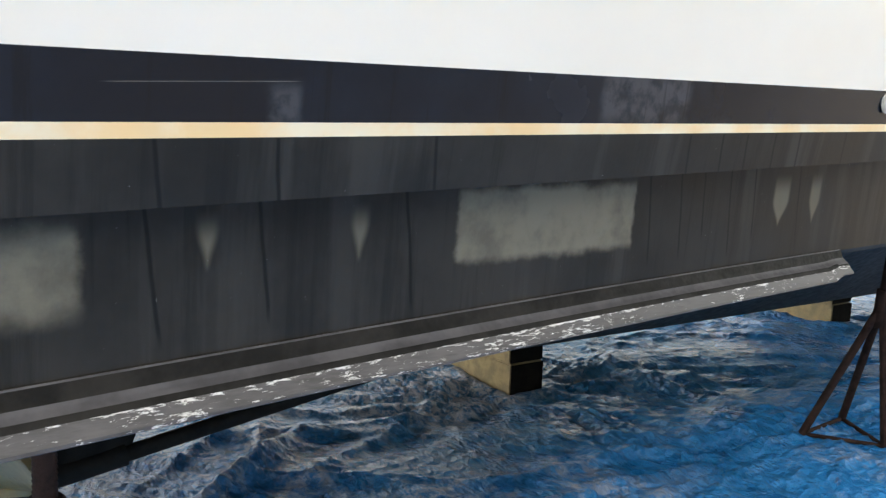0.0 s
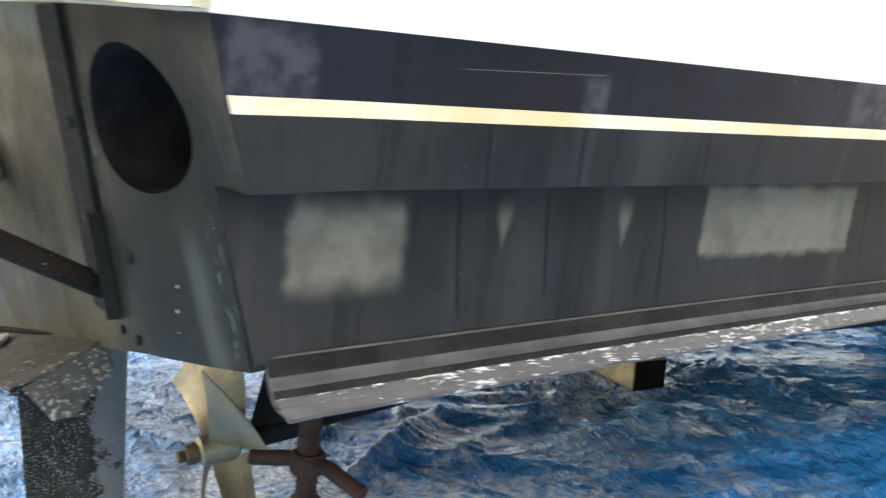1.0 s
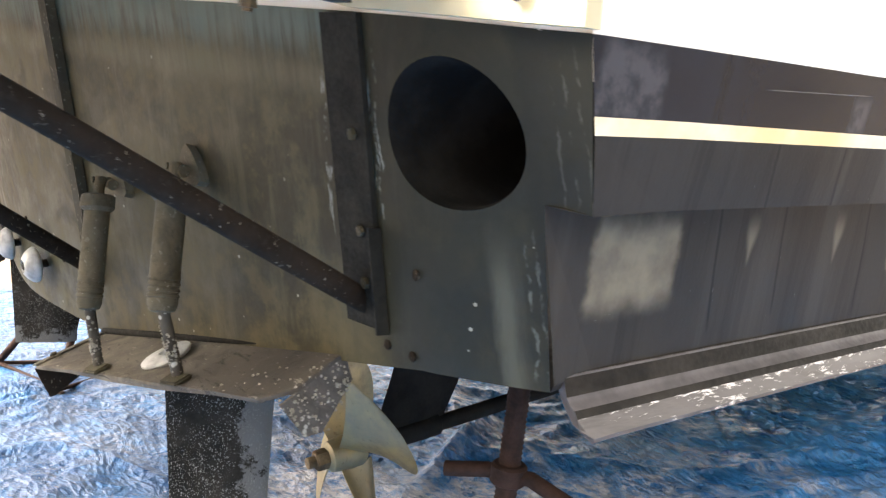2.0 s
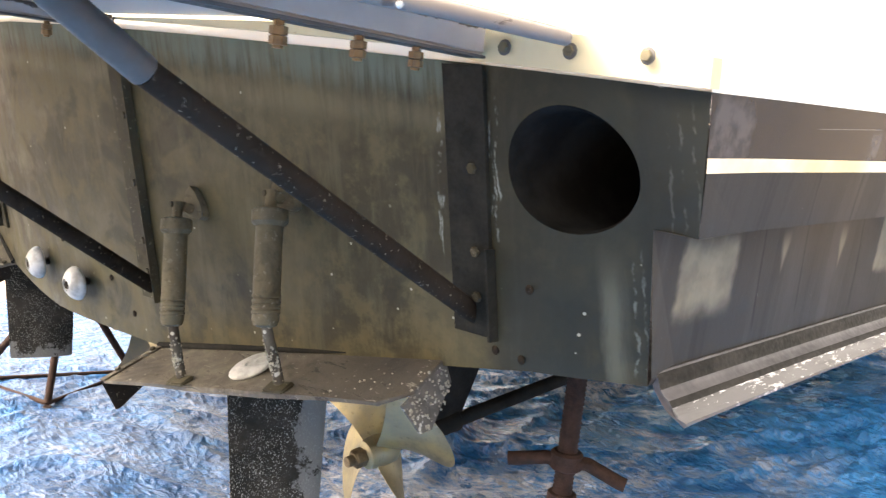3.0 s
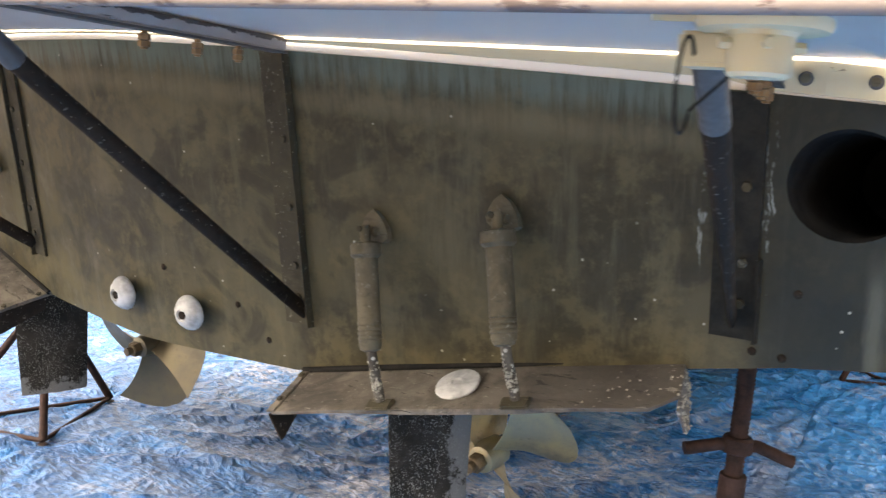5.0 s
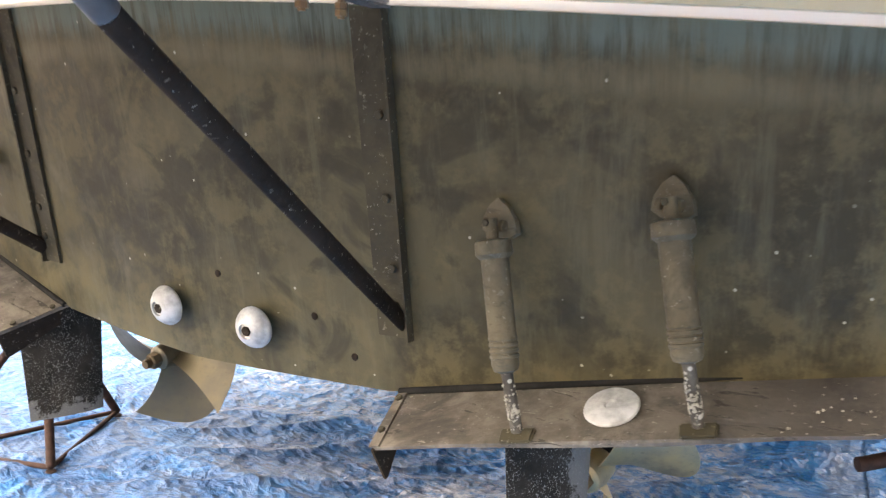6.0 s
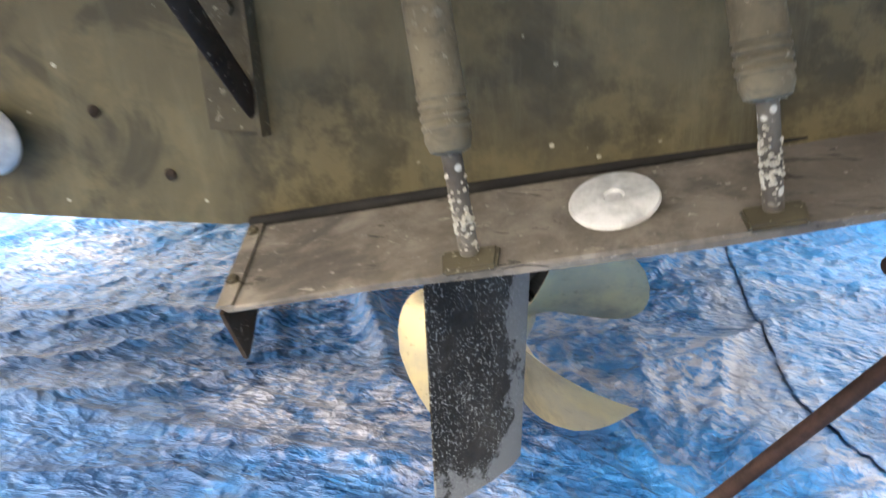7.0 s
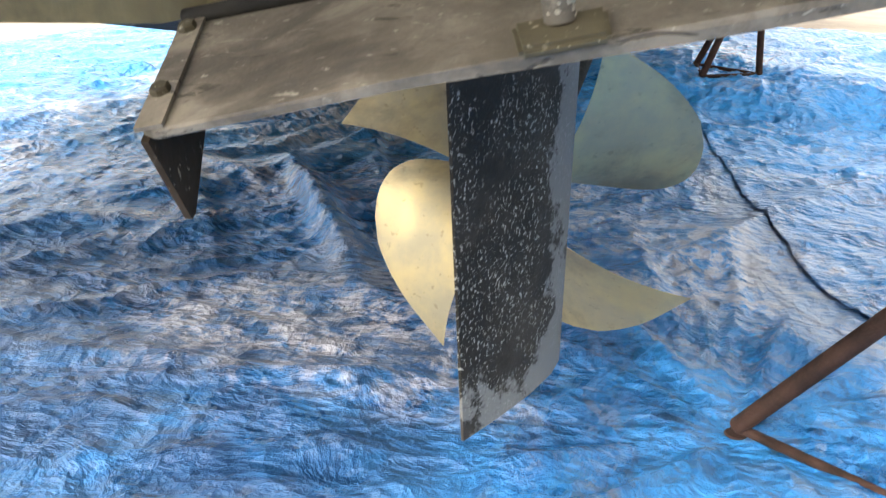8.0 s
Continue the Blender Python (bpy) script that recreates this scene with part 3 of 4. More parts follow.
for s in (1, -1):
    shell("topside", ("sheer", "top"), M_WHITE, "glossy white topside", s)
    shell("boot_band", ("top", "stripe_top"), M_BAND, "polished black band with scratches and a matt patch", s)
    shell("stripe", ("stripe_top", "stripe_low"), M_STRIPE, "cream stripe along the waterline", s)
    shell("side_band", ("stripe_low", "chine_out"), M_SIDE, "dull black band with water runs", s)
    shell("chine_ledge", ("chine_out", "chine_in"), M_SIDE, "", s)
    shell("lower_side", ("chine_in", "rail", "corner"), M_LOWER, "sanded black lower side with pale bare patches", s)
    shell("bottom", ("corner", "bilge", "tab", "keel"), M_BOTTOM, "dark antifouled bottom", s)


def transom_mesh():
    """The face inside the outline, less the two exhaust holes, bent to the transom's curve."""
    bm = bmesh.new()

    def loop(pts):
        vs = [bm.verts.new((x, 0, z)) for x, z in pts]
        return [bm.edges.new((a, b)) for a, b in zip(vs, vs[1:] + vs[:1])]

    s0 = section(0)
    line = [s0[k] for k in ("tab", "bilge", "corner", "chine_in", "chine_out", "top")] + [(XC + d, outline_top(XC + d)) for d in (1.8, 1.4, 1.0, 0.5)]
    edges = loop([(axis_x(-0.26), s0["keel"][1]), *line, (axis_x(-0.44), outline_top(XC))])
    hx, hz, hr = HOLE
    edges += loop([(hx + hr * math.cos(math.pi * i / 24), hz + hr * math.sin(math.pi * i / 24)) for i in range(48)])
    bmesh.ops.triangle_fill(bm, use_beauty=True, use_dissolve=False, edges=edges)
    for i in range(0, 22):
        bmesh.ops.bisect_plane(bm, geom=bm.verts[:] + bm.edges[:] + bm.faces[:], plane_co=(XC + i * 0.1, 0, 0), plane_no=(1, 0, 0))
    for v in bm.verts:
        v.co.y = transom_y(v.co.x, v.co.z)
    return bm


def pipe_mesh(c):
    """The exhaust pipe behind a hole, open aft and closed far inside."""
    hx, hz, hr = HOLE
    rows = []
    for r, d in ((hr, 0.0), (hr - 0.006, 0.012), (hr - 0.008, 0.6), (0.001, 0.6)):
        row = []
        for i in range(49):
            t = math.pi * i / 24
            x, z = c + r * math.cos(t), hz + r * math.sin(t)
            row.append((x, (transom_y(x, z) if d < 0.1 else transom_y(c, hz)) + d, z))
        rows.append(row)
    bm = loft(rows)
    bmesh.ops.remove_doubles(bm, verts=bm.verts[:], dist=1e-5)
    return bm


bm = transom_mesh()
half_faces = bm.faces[:]
twin = bmesh.ops.duplicate(bm, geom=bm.verts[:] + bm.edges[:] + half_faces)
for v in twin["geom"]:
    if isinstance(v, bmesh.types.BMVert):
        v.co = mirrored(v.co)
bmesh.ops.remove_doubles(bm, verts=bm.verts[:], dist=0.004)
bpart("transom", bm, M_TRANSOM, boat, "transom with worn olive-brown antifouling", 40)
for s in (1, -1):
    bpart("exhaust_pipe", flip(pipe_mesh(HOLE[0]), s), M_PIPE_INNER, boat, "dark round exhaust outlet", 40)

for s in (1, -1):
    rows = []
    for i in range(0, 23):
        x = XC + 0.005 + i * 0.0992
        z0 = outline_top(x)
        rows.append([(x, transom_y(x, z0) + 0.003, z0 - 0.002), (x, transom_y(x, 2.75) + 0.15, 2.75)])
    bpart("stern_topside", flip(loft(rows), s), M_WHITE, boat, "white gelcoat stern above the waterline")
deck = [(x, transom_y(x, 2.75) + 0.15, 2.75) for x in np.linspace(XC - 2.2, XC + 2.2, 9)]
deck += [(XC + sx * w, y, 2.75) for sx, seq in ((1, ((2.25, 3), (2.0, 6), (1.8, 9))), (-1, ((1.8, 9), (2.0, 6), (2.25, 3)))) for w, y in seq]
bpart("deck", prism(deck, (0, 0, -0.03)), M_WHITE, boat, "white deck")
bpart("bow_closure", prism([(XC - 1.7, 9.0, 0.95), (XC + 1.7, 9.0, 0.95), (XC + 1.75, 9.0, 2.9), (XC - 1.75, 9.0, 2.9)], (0, 0.05, 0)), M_WHITE, boat)

fx, fy, fz = -1.274 - 0.05 * 2.78, 2.78, 1.722
bpart("hull_fitting", lathe([(0.014, 0.0), (0.030, 0.002), (0.032, 0.006), (0.024, 0.010), (0.013, 0.009), (0.012, 0.002)], (fx, fy, fz), (fx + 1, fy + 0.05, fz), 24), M_ZINC, boat, "small round metal skin fitting", 40)

# spray rail: a flared moulding along the foot of the lower side
RAIL = [(0.0, 0.004), (0.005, 0.005), (0.008, 0.002), (0.009, -0.003), (0.012, -0.006), (0.0145, -0.014), (0.020, -0.026), (0.030, -0.036), (0.041, -0.041), (0.046, -0.046), (0.050, -0.052), (0.060, -0.066), (0.072, -0.078), (0.073, -0.084), (0.068, -0.087), (0.04, -0.062), (0.02, -0.045), (0.006, -0.030), (0.0, -0.02)]


def rail_mesh():
    rows = []
    for y in [0.176 + (2.94 - 0.176) * i / 40 for i in range(41)]:
        x, z = section(y)["rail"]
        taper = 1.0 if y < 2.85 else 0.85
        rows.append([(x + o * taper, y + (0.02 if o > 0.06 and y < 0.2 else 0), z + h * taper) for o, h in RAIL])
    bm = loft(rows, True)
    for f in bm.faces:                      # dark and grey materials in bands, one below the other
        c = f.calc_center_median()
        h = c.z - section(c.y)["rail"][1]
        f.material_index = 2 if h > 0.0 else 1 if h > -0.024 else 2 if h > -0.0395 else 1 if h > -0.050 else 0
    return bm


for s in (1, -1):
    rail = bpart("spray_rail", flip(rail_mesh(), s), M_RAIL, boat, "flared spray rail with flaking white and grey paint", 35)
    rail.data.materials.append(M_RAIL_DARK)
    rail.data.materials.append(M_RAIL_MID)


# ---- trim tabs, rudders, shafts, propellers ----
def nut(a, b, r, h):
    """A six-sided nut at a, facing b."""
    return lathe([(r * 0.86, 0), (r, h * 0.15), (r, h * 0.85), (r * 0.86, h)], a, b, 6)


def crust(points, size, seed):
    """Barnacles: small blunt cones with a hollow tip, joined."""
    rnd = random.Random(seed)
    bm = bmesh.new()
    for p, nrm in points:
        r = size * rnd.uniform(0.5, 1.2)
        q = Vector(nrm).to_track_quat("Z", "Y").to_matrix()
        lo, hi = [], []
        for i in range(6):
            a = i * math.pi / 3 + rnd.uniform(-0.2, 0.2)
            d = Vector((math.cos(a), math.sin(a), 0))
            lo.append(bm.verts.new(Vector(p) + q @ (d * r)))
            hi.append(bm.verts.new(Vector(p) + q @ (d * r * 0.45 + Vector((0, 0, r * 0.8)))))
        tip = bm.verts.new(Vector(p) + q @ Vector((0, 0, r * 0.35)))
        for i in range(6):
            j = (i + 1) % 6
            bm.faces.new((lo[i], lo[j], hi[j], hi[i]))
            bm.faces.new((hi[i], hi[j], tip))
    return bm


rnd = random.Random(4)
for s in (1, -1):
    hr_, hl_ = Vector((-1.805, 0.012, 1.116)), Vector((-2.838, -0.168, 0.873))
    ar_, al_ = Vector((-1.748, -0.150, 1.046)), Vector((-2.771, -0.369, 0.808))
    up = (hl_ - hr_).cross(ar_ - hr_).normalized()
    up = -up if up.z < 0 else up
    plate = [hr_, hl_, al_.lerp(hl_, 0.05), al_.lerp(ar_, 0.012), *[al_.lerp(ar_, u) + Vector((0, 0, 0.004 * math.sin(9 * u))) for u in (0.2, 0.4, 0.6, 0.8)], ar_.lerp(al_, 0.06), ar_.lerp(hr_, 0.25)]
    bm = prism(plate, -up * 0.010)
    bmesh.ops.bevel(bm, geom=[e for e in bm.edges], offset=0.002, segments=1, affect="EDGES")
    tab = bpart("trim_tab", flip(bm, s), M_TAB, boat, "fouled trim tab plate hinged under the transom")
    for hi, af, sg in ((hr_, ar_, 1), (hl_, al_, -1)):
        if sg > 0:
            fin_pts = [hi.lerp(af, 0.08) - up * 0.008, af - up * 0.008, af.lerp(hi, 0.10) - up * 0.085, af.lerp(hi, 0.30) - up * 0.10, hi.lerp(af, 0.12) - up * 0.055]
        else:
            fin_pts = [hi.lerp(af, 0.12) - up * 0.008, af - up * 0.008, af - up * 0.092, af.lerp(hi, 0.06) - up * 0.094, hi.lerp(af, 0.2) - up * 0.058]
        fin = bpart("end_fin", flip(prism(fin_pts, (0.007 * -sg, 0, 0)), s), M_FIN if sg > 0 else M_STRUT, tab, "downturned fin on the trim tab")
        if sg > 0:
            pts = []
            for i in range(90):
                u, w = rnd.random(), rnd.random() ** 0.8
                p = af.lerp(hi, 0.05 + 0.8 * u) - up * (0.012 + 0.1 * w * (1 - abs(u - 0.45)))
                pts.append((p + Vector((0.001, 0, 0)), (1, 0, 0)))
            for i in range(26):
                p = ar_.lerp(al_, rnd.random() ** 2 * 0.3) .lerp(hr_, rnd.random() * 0.7)
                pts.append((p, up))
            tagged(bpart("barnacle_crust", flip(crust(pts, 0.0033, 5), s), M_CRUST, tab, "pale barnacles"), kind="stuff")
    # dark rod added for the shadow line between transom and tab
    bpart("hinge_shade", flip(rod(hr_.lerp(ar_, 0.06) + up * 0.004, hl_.lerp(al_, 0.06) + up * 0.004, 0.009), s), M_DARK, tab, "dark rod in place of the shadow line above the tab", 40)
    # raised edge strip with bolts at the inner end
    bpart("edge_strip", flip(prism([hl_ + up * 0.001, al_ + up * 0.001, al_.lerp(ar_, 0.022) + up * 0.001, hl_.lerp(hr_, 0.022) + up * 0.001], up * 0.004), s), M_TAB, tab)
    for u in (0.2, 0.75):
        p = hl_.lerp(al_, u).lerp(hr_.lerp(ar_, u), 0.011) + up * 0.004
        bpart("bolt", flip(nut(p, p + up, 0.009, 0.008), s), M_STRIP, tab)
    dc = Vector((-2.302, -0.176, 0.968))
    bpart("tab_anode", flip(lathe([(0.055, -0.010), (0.059, -0.004), (0.057, 0.0), (0.045, 0.003), (0.014, 0.005), (0.011, 0.001)], dc, dc + up, 32), s), M_ZINC, tab, "round whitish zinc anode", 40)
    for top, bot, slide, bulk in (((-2.560, -0.263, 1.345), (-2.479, -0.304, 1.029), 0.735, 0.93), ((-2.215, -0.197, 1.421), (-2.134, -0.241, 1.110), 0.373, 1.0)):
        top, bot = Vector(top), Vector(bot)
        e = (al_ - ar_).normalized()
        g = up.cross(e).normalized()
        foot = ar_ + e * slide - g * 0.026 + up * 0.010
        ax = (bot - top).normalized()
        neck = top + ax * 0.058 + Vector((0, -0.006, 0))
        L = (bot - neck).length
        k = bulk
        prof = [(0.034 * k, 0), (0.041 * k, 0.004), (0.042 * k, 0.030), (0.037 * k, 0.036), (0.031 * k, 0.040), (0.031 * k, L - 0.075)]
        for i in range(4):
            d = L - 0.072 + i * 0.012
            prof += [(0.0325 * k, d), (0.0325 * k, d + 0.005), (0.030 * k, d + 0.007), (0.030 * k, d + 0.010)]
        prof += [(0.031 * k, L - 0.018), (0.026 * k, L - 0.004), (0.016 * k, L)]
        cyl = bpart("trim_cylinder", flip(lathe(prof, neck, bot, 28), s), M_RAM, boat, "grey hydraulic trim tab cylinder", 35)
        # shield-shaped mount on the transom with two lugs and a pin
        base = Vector((top.x, transom_y(top.x, top.z) - 0.001, top.z))
        w = 0.040 * k
        sh_pts = [(0, 0.022), (0.5 * w, 0.006), (0.9 * w, -0.022), (w, -0.05), (0.55 * w, -0.062), (-0.55 * w, -0.062), (-w, -0.05), (-0.9 * w, -0.022), (-0.5 * w, 0.006)]
        bm = prism([Vector((base.x + u, transom_y(base.x + u, base.z + v) - 0.002, base.z + v)) for u, v in sh_pts], (0, -0.02, 0.004))
        mount = bpart("mount", flip(bm, s), M_RAM, cyl, "shield-shaped cast mount", 30)
        for u in (-0.5 * w, 0.5 * w):
            c0 = Vector((top.x + u, base.y - 0.02, top.z - 0.03))
            bpart("lug", flip(rod(c0 + Vector((-0.006, -0.012, 0)), c0 + Vector((0.006, -0.012, 0)), 0.013), s), M_RAM, cyl)
        bpart("eye", flip(tube([top + ax * 0.015 + Vector((0, -0.006, 0)), neck], 0.0135 * k, 14), s), M_RAM, cyl)
        bpart("pivot_pin", flip(nut(top + Vector((0, -0.018, -0.022)), top + Vector((0, -1, -0.022)), 0.008, 0.008), s), M_STRIP, cyl)
        rd = bpart("piston_rod", flip(rod(bot - ax * 0.012, foot, 0.0125), s), M_ROD, cyl, "barnacled piston rod", 40)
        pts = []
        for i in range(130):
            a = rnd.uniform(0, 2 * math.pi)
            d = Vector((math.cos(a), math.sin(a), 0))
            pts.append((bot.lerp(foot, rnd.choice((rnd.uniform(0.2, 0.95), rnd.gauss(0.62, 0.09)))) + d * 0.0115, d))
        tagged(bpart("barnacle_crust", flip(crust(pts, 0.0034, 7), s), M_CRUST, cyl, "pale barnacles"), kind="stuff")
        f0 = ar_ + e * slide - g * 0.016 + up * 0.0005
        fb = prism([f0 + e * 0.037 - g * 0.022, f0 - e * 0.037 - g * 0.022, f0 - e * 0.034 + g * 0.020, f0 + e * 0.034 + g * 0.020], up * 0.011)
        bmesh.ops.bevel(fb, geom=fb.edges[:], offset=0.004, segments=2, affect="EDGES")
        bpart("foot", flip(fb, s), M_STRIP, cyl, "bolted foot plate")

    # rudder: a tapered foil, turned a little
    prof = [(0, 0.002), (0.25, 0.011), (0.55, 0.018), (0.8, 0.017), (0.95, 0.009), (1.0, 0.0)]
    rows = []
    for q in (0, 0.5, 1.0):
        te, le = Vector((-2.600 + 0.029 * q, -0.09 + 0.038 * q, 0.9 - 0.535 * q)), Vector((-2.494 + 0.006 * q, 0.182, 0.93 - 0.55 * q))
        nrm = Vector((-(le - te).y, (le - te).x, 0)).normalized()
        row = []
        for sg, seq in ((1, prof), (-1, prof[-2::-1])):
            for f, h in seq:
                row.append(te.lerp(le, f) + nrm * h * sg)
        rows.append(row)
    pivot = Vector((-2.53, 0.09, 0))                 # both blades are turned the same way
    shift = Matrix.Translation(mirrored(pivot) - pivot) if s < 0 else Matrix()
    rud = bpart("rudder", moved(loft(rows, True), shift), M_RUDDER, boat, "black rudder blade with worn grey edges", 40)
    bpart("rudder_stock", flip(rod((-2.52, 0.12, 0.86), (-2.52, 0.12, 1.02), 0.022), s), M_RUDDER, rud)

    # propeller with four blades on an inclined shaft
    tail = Vector((-2.606, 0.354, 0.496))
    sh = Vector((0.0, 0.985, 0.15)).normalized()
    hub = tail + sh * 0.12
    prop = bpart("propeller", flip(lathe([(0.036, -0.055), (0.046, -0.048), (0.054, 0.0), (0.052, 0.05), (0.040, 0.065)], hub, hub + sh, 28), s), M_BRONZE if s > 0 else M_BRONZE_DULL, boat, "bronze four-bladed propeller" if s > 0 else "dark brown four-bladed propeller", 40)
    bpart("shaft_nut", flip(nut(tail + sh * 0.025, hub, 0.032, 0.045), s), M_NUT, prop, "dark shaft nut")
    bpart("shaft_end", flip(rod(tail, tail + sh * 0.03, 0.018), s), M_NUT, prop)
    q = sh.to_track_quat("Y", "Z").to_matrix()
    R, tip, root, bulge = 0.329, 0.512, 0.203, 0.722
    for k in range(4):
        rows = []
        for i in range(24):
            u = (i / 23) ** 0.75
            r = 0.042 + (R - 0.042) * u
            fore = -(root + (tip - root) * u)
            aft = -tip + (tip + bulge) * max(1 - u ** 5, 0.0) ** 0.316
            front, back = [], []
            for j in range(15):
                a = fore + (aft - fore) * j / 14
                t = a + radians((52.2 if s > 0 else 266.4) + 90 * k)
                p = Vector((r * math.sin(t), 0.134 * a + 0.024 * u, r * math.cos(t)))
                across = Vector((r * math.cos(t), 0.134, -r * math.sin(t))).normalized()
                nrm = across.cross(Vector((math.sin(t), 0, math.cos(t)))).normalized()
                thick = 0.0012 + (0.010 * (1 - u) + 0.002) * math.sin(math.pi * j / 14)
                front.append(p + nrm * thick / 2)
                back.append(p - nrm * thick / 2)
            rows.append(front + back[::-1])
        bm = loft(rows, True)
        bpart("blade", flip(moved(bm, Matrix.Translation(hub) @ q.to_4x4()), s), M_BRONZE if s > 0 else M_BRONZE_DULL, prop, "", 50)
    bpart("propeller_shaft", flip(rod(hub + sh * 0.06, hub + sh * 2.6, 0.026), s), M_DARK, boat, "dark propeller shaft", 40)
    bc = hub + sh * 0.20
    rows = []
    for x, y0, y1, z in ((bc.x, bc.y - 0.10, bc.y + 0.14, bc.z), (bc.x + 0.01, bc.y - 0.06, bc.y + 0.21, bc.z + 0.2), (bc.x + 0.02, bc.y - 0.02, bc.y + 0.28, 1.0)):
        rows.append([(x, y0, z), (x + 0.012, y0 * 0.7 + y1 * 0.3, z), (x + 0.010, y0 * 0.3 + y1 * 0.7, z), (x, y1, z), (x - 0.010, y0 * 0.3 + y1 * 0.7, z), (x - 0.012, y0 * 0.7 + y1 * 0.3, z)])
    br = bpart("shaft_bracket", flip(loft(rows, True), s), M_DARK, boat, "black shaft bracket", 40)
    bpart("bearing", flip(rod(bc - sh * 0.08, bc + sh * 0.14, 0.036), s), M_DARK, br, "", 40)

for px, pz in ((-3.497, 0.995), (-3.207, 0.986)):
    py = transom_y(px, pz)
    n = Vector((0.10 if px > -3.3 else 0.0, -0.98, -0.12)).normalized()
    p = Vector((px, py, pz)) + n * 0.028
    an = bpart("hull_anode", lathe([(0.046, -0.004), (0.053, 0.002), (0.054, 0.008), (0.050, 0.018), (0.040, 0.030), (0.028, 0.038), (0.020, 0.041), (0.019, 0.034), (0.004, 0.034)], p, p + n, 36), M_ZINC, boat, "round white zinc anode bolted to the transom", 40)
    bpart("stud", rod(p - n * 0.035, p + n * 0.002, 0.012), M_STRUT, an)
    bpart("anode_nut", nut(p + n * 0.034, p + n, 0.013, 0.007), M_STRUT, an)

# bolt heads and stray holes in the transom
for x, z in ((-1.579, 1.306), (-1.60, 1.160), (-1.66, 1.165), (-1.70, 1.32), (-2.95, 0.94), (-3.33, 1.1), (-3.05, 1.03)):
    y = transom_y(x, z)
    bpart("plug", lathe([(0.009, 0), (0.010, 0.003), (0.006, 0.006)], (x, y + 0.001, z), (x, y - 1, z - 0.1), 10), M_STRUT, boat, "", 40)


# ---- swim platform and its brackets ----
PZ = 1.778           # underside


def platform_outline(inset, z):
    """Starboard rim first, then round by the aft edge to port and back along the transom."""
    half_line = [(-1.24 - inset, -0.37), (-1.188 - inset, -0.40), (-1.155 - inset, -0.62), (-1.142 - inset, -0.85), (-1.125 - inset, -1.02), (-1.13 - inset, -1.10 + inset), (-1.165 - inset * 0.5, -1.15 + inset), (-1.24, -1.18 + inset)]
    aft = [(x, -1.18 - 0.155 * (-1.29 - x) + inset) for x in (-1.4, -1.7, -2.0, -2.4, -2.8, -3.1, -3.3)]
    right = [*half_line, *aft]
    fore = [(x, transom_y(x, PZ) - 0.034, z) for x in np.linspace(XC + 0.06, -1.46, 13)]
    star = [(x, y, z) for x, y in right]
    tail = (axis_x(-1.49), -1.475 + inset, z)
    return star + [tail] + [tuple(mirrored(p)) for p in reversed(star)] + [tuple(mirrored(p)) for p in reversed(fore)][0:] + fore


def platform_mesh():
    """Boards that droop a little towards the free edges."""
    ring = platform_outline(0.018, 1.722)
    n_fore = 26
    outer, inner = [], []
    for i, (x, y, z) in enumerate(ring):
        if i >= len(ring) - n_fore:
            outer.append((x, y, PZ))
            inner.append((XC + (x - XC) * 0.97, y - 0.04, PZ))
        else:
            outer.append((x, y, z))
            inner.append((XC + (x - XC) * (1 - 0.22 / 2.3), y + 0.08 * max(0, min(1, (-0.55 - y) / 0.4)), PZ))
    bm = loft([outer, inner])
    bm.verts.ensure_lookup_table()
    n = len(outer)
    vs = list(bm.verts)
    bm.faces.new((vs[n - 1], vs[0], vs[n], vs[2 * n - 1]))
    bm.faces.new(vs[n:])
    bmesh.ops.triangulate(bm, faces=[f for f in bm.faces if len(f.verts) > 4])
    bmesh.ops.recalc_face_normals(bm, faces=bm.faces)
    up = sum(f.normal.z for f in bm.faces)
    bmesh.ops.solidify(bm, geom=bm.faces[:], thickness=-0.010 if up > 0 else 0.010)
    return bm


platform = bpart("swim_platform", platform_mesh(), M_PLATFORM, boat, "pale grey swim platform over the stern gear", 30)
# rounded rim moulding, hanging lower than the boards
for s in (1, -1):
    line = [Vector(p) for p in platform_outline(0.012, 1.720)[1:15]]
    rim = bpart("rim", flip(tube(line, 0.0095, 12), s), M_LIP, platform, "worn rounded rim", 50)
    for i in (1, 2, 3):
        p = line[i].lerp(line[i + 1], 0.3) + Vector((0.014, 0, -0.006))
        bpart("screw", flip(lathe([(0.0035, 0), (0.004, 0.002), (0.002, 0.003)], p, p + Vector((1, 0, -0.3)), 8), s), M_ZINC, platform)

rows = []
for i in range(0, 23):
    x = XC + 0.01 + 2.19 * i / 22
    z = outline_top(x)
    gap = 0.004 if x - XC > 1.80 else 0.020
    y = transom_y(x, z)
    t = 0.034 if x - XC < 1.95 else 0.030
    top = PZ - 0.006 - 0.03 * max(0.0, (x - XC - 1.95) / 0.25)
    rows.append([Vector(p) for p in ((x, y - 0.003, z + gap), (x, y - t, z + gap), (x, y - t - 0.003, top), (x, y - 0.006, top))])
rows = [[mirrored(p) for p in r] for r in reversed(rows)] + rows
bpart("ledger", loft(rows, True), M_CREAM, platform, "cream painted ledger with bolts")
for s in (1, -1):
    for x in (-1.588, -1.472, -1.352):
        z = 1.738
        p = Vector((x, transom_y(x, z) - 0.034, z))
        bpart("washer", flip(lathe([(0.014, 0), (0.014, 0.002), (0.009, 0.003)], p, p + Vector((0.1, -1, 0)), 16), s), M_GREY, platform)
        bpart("bolt", flip(nut(p + Vector((0, -0.002, 0)), p + Vector((0.1, -1, 0)), 0.010, 0.007), s), M_RAM, platform)

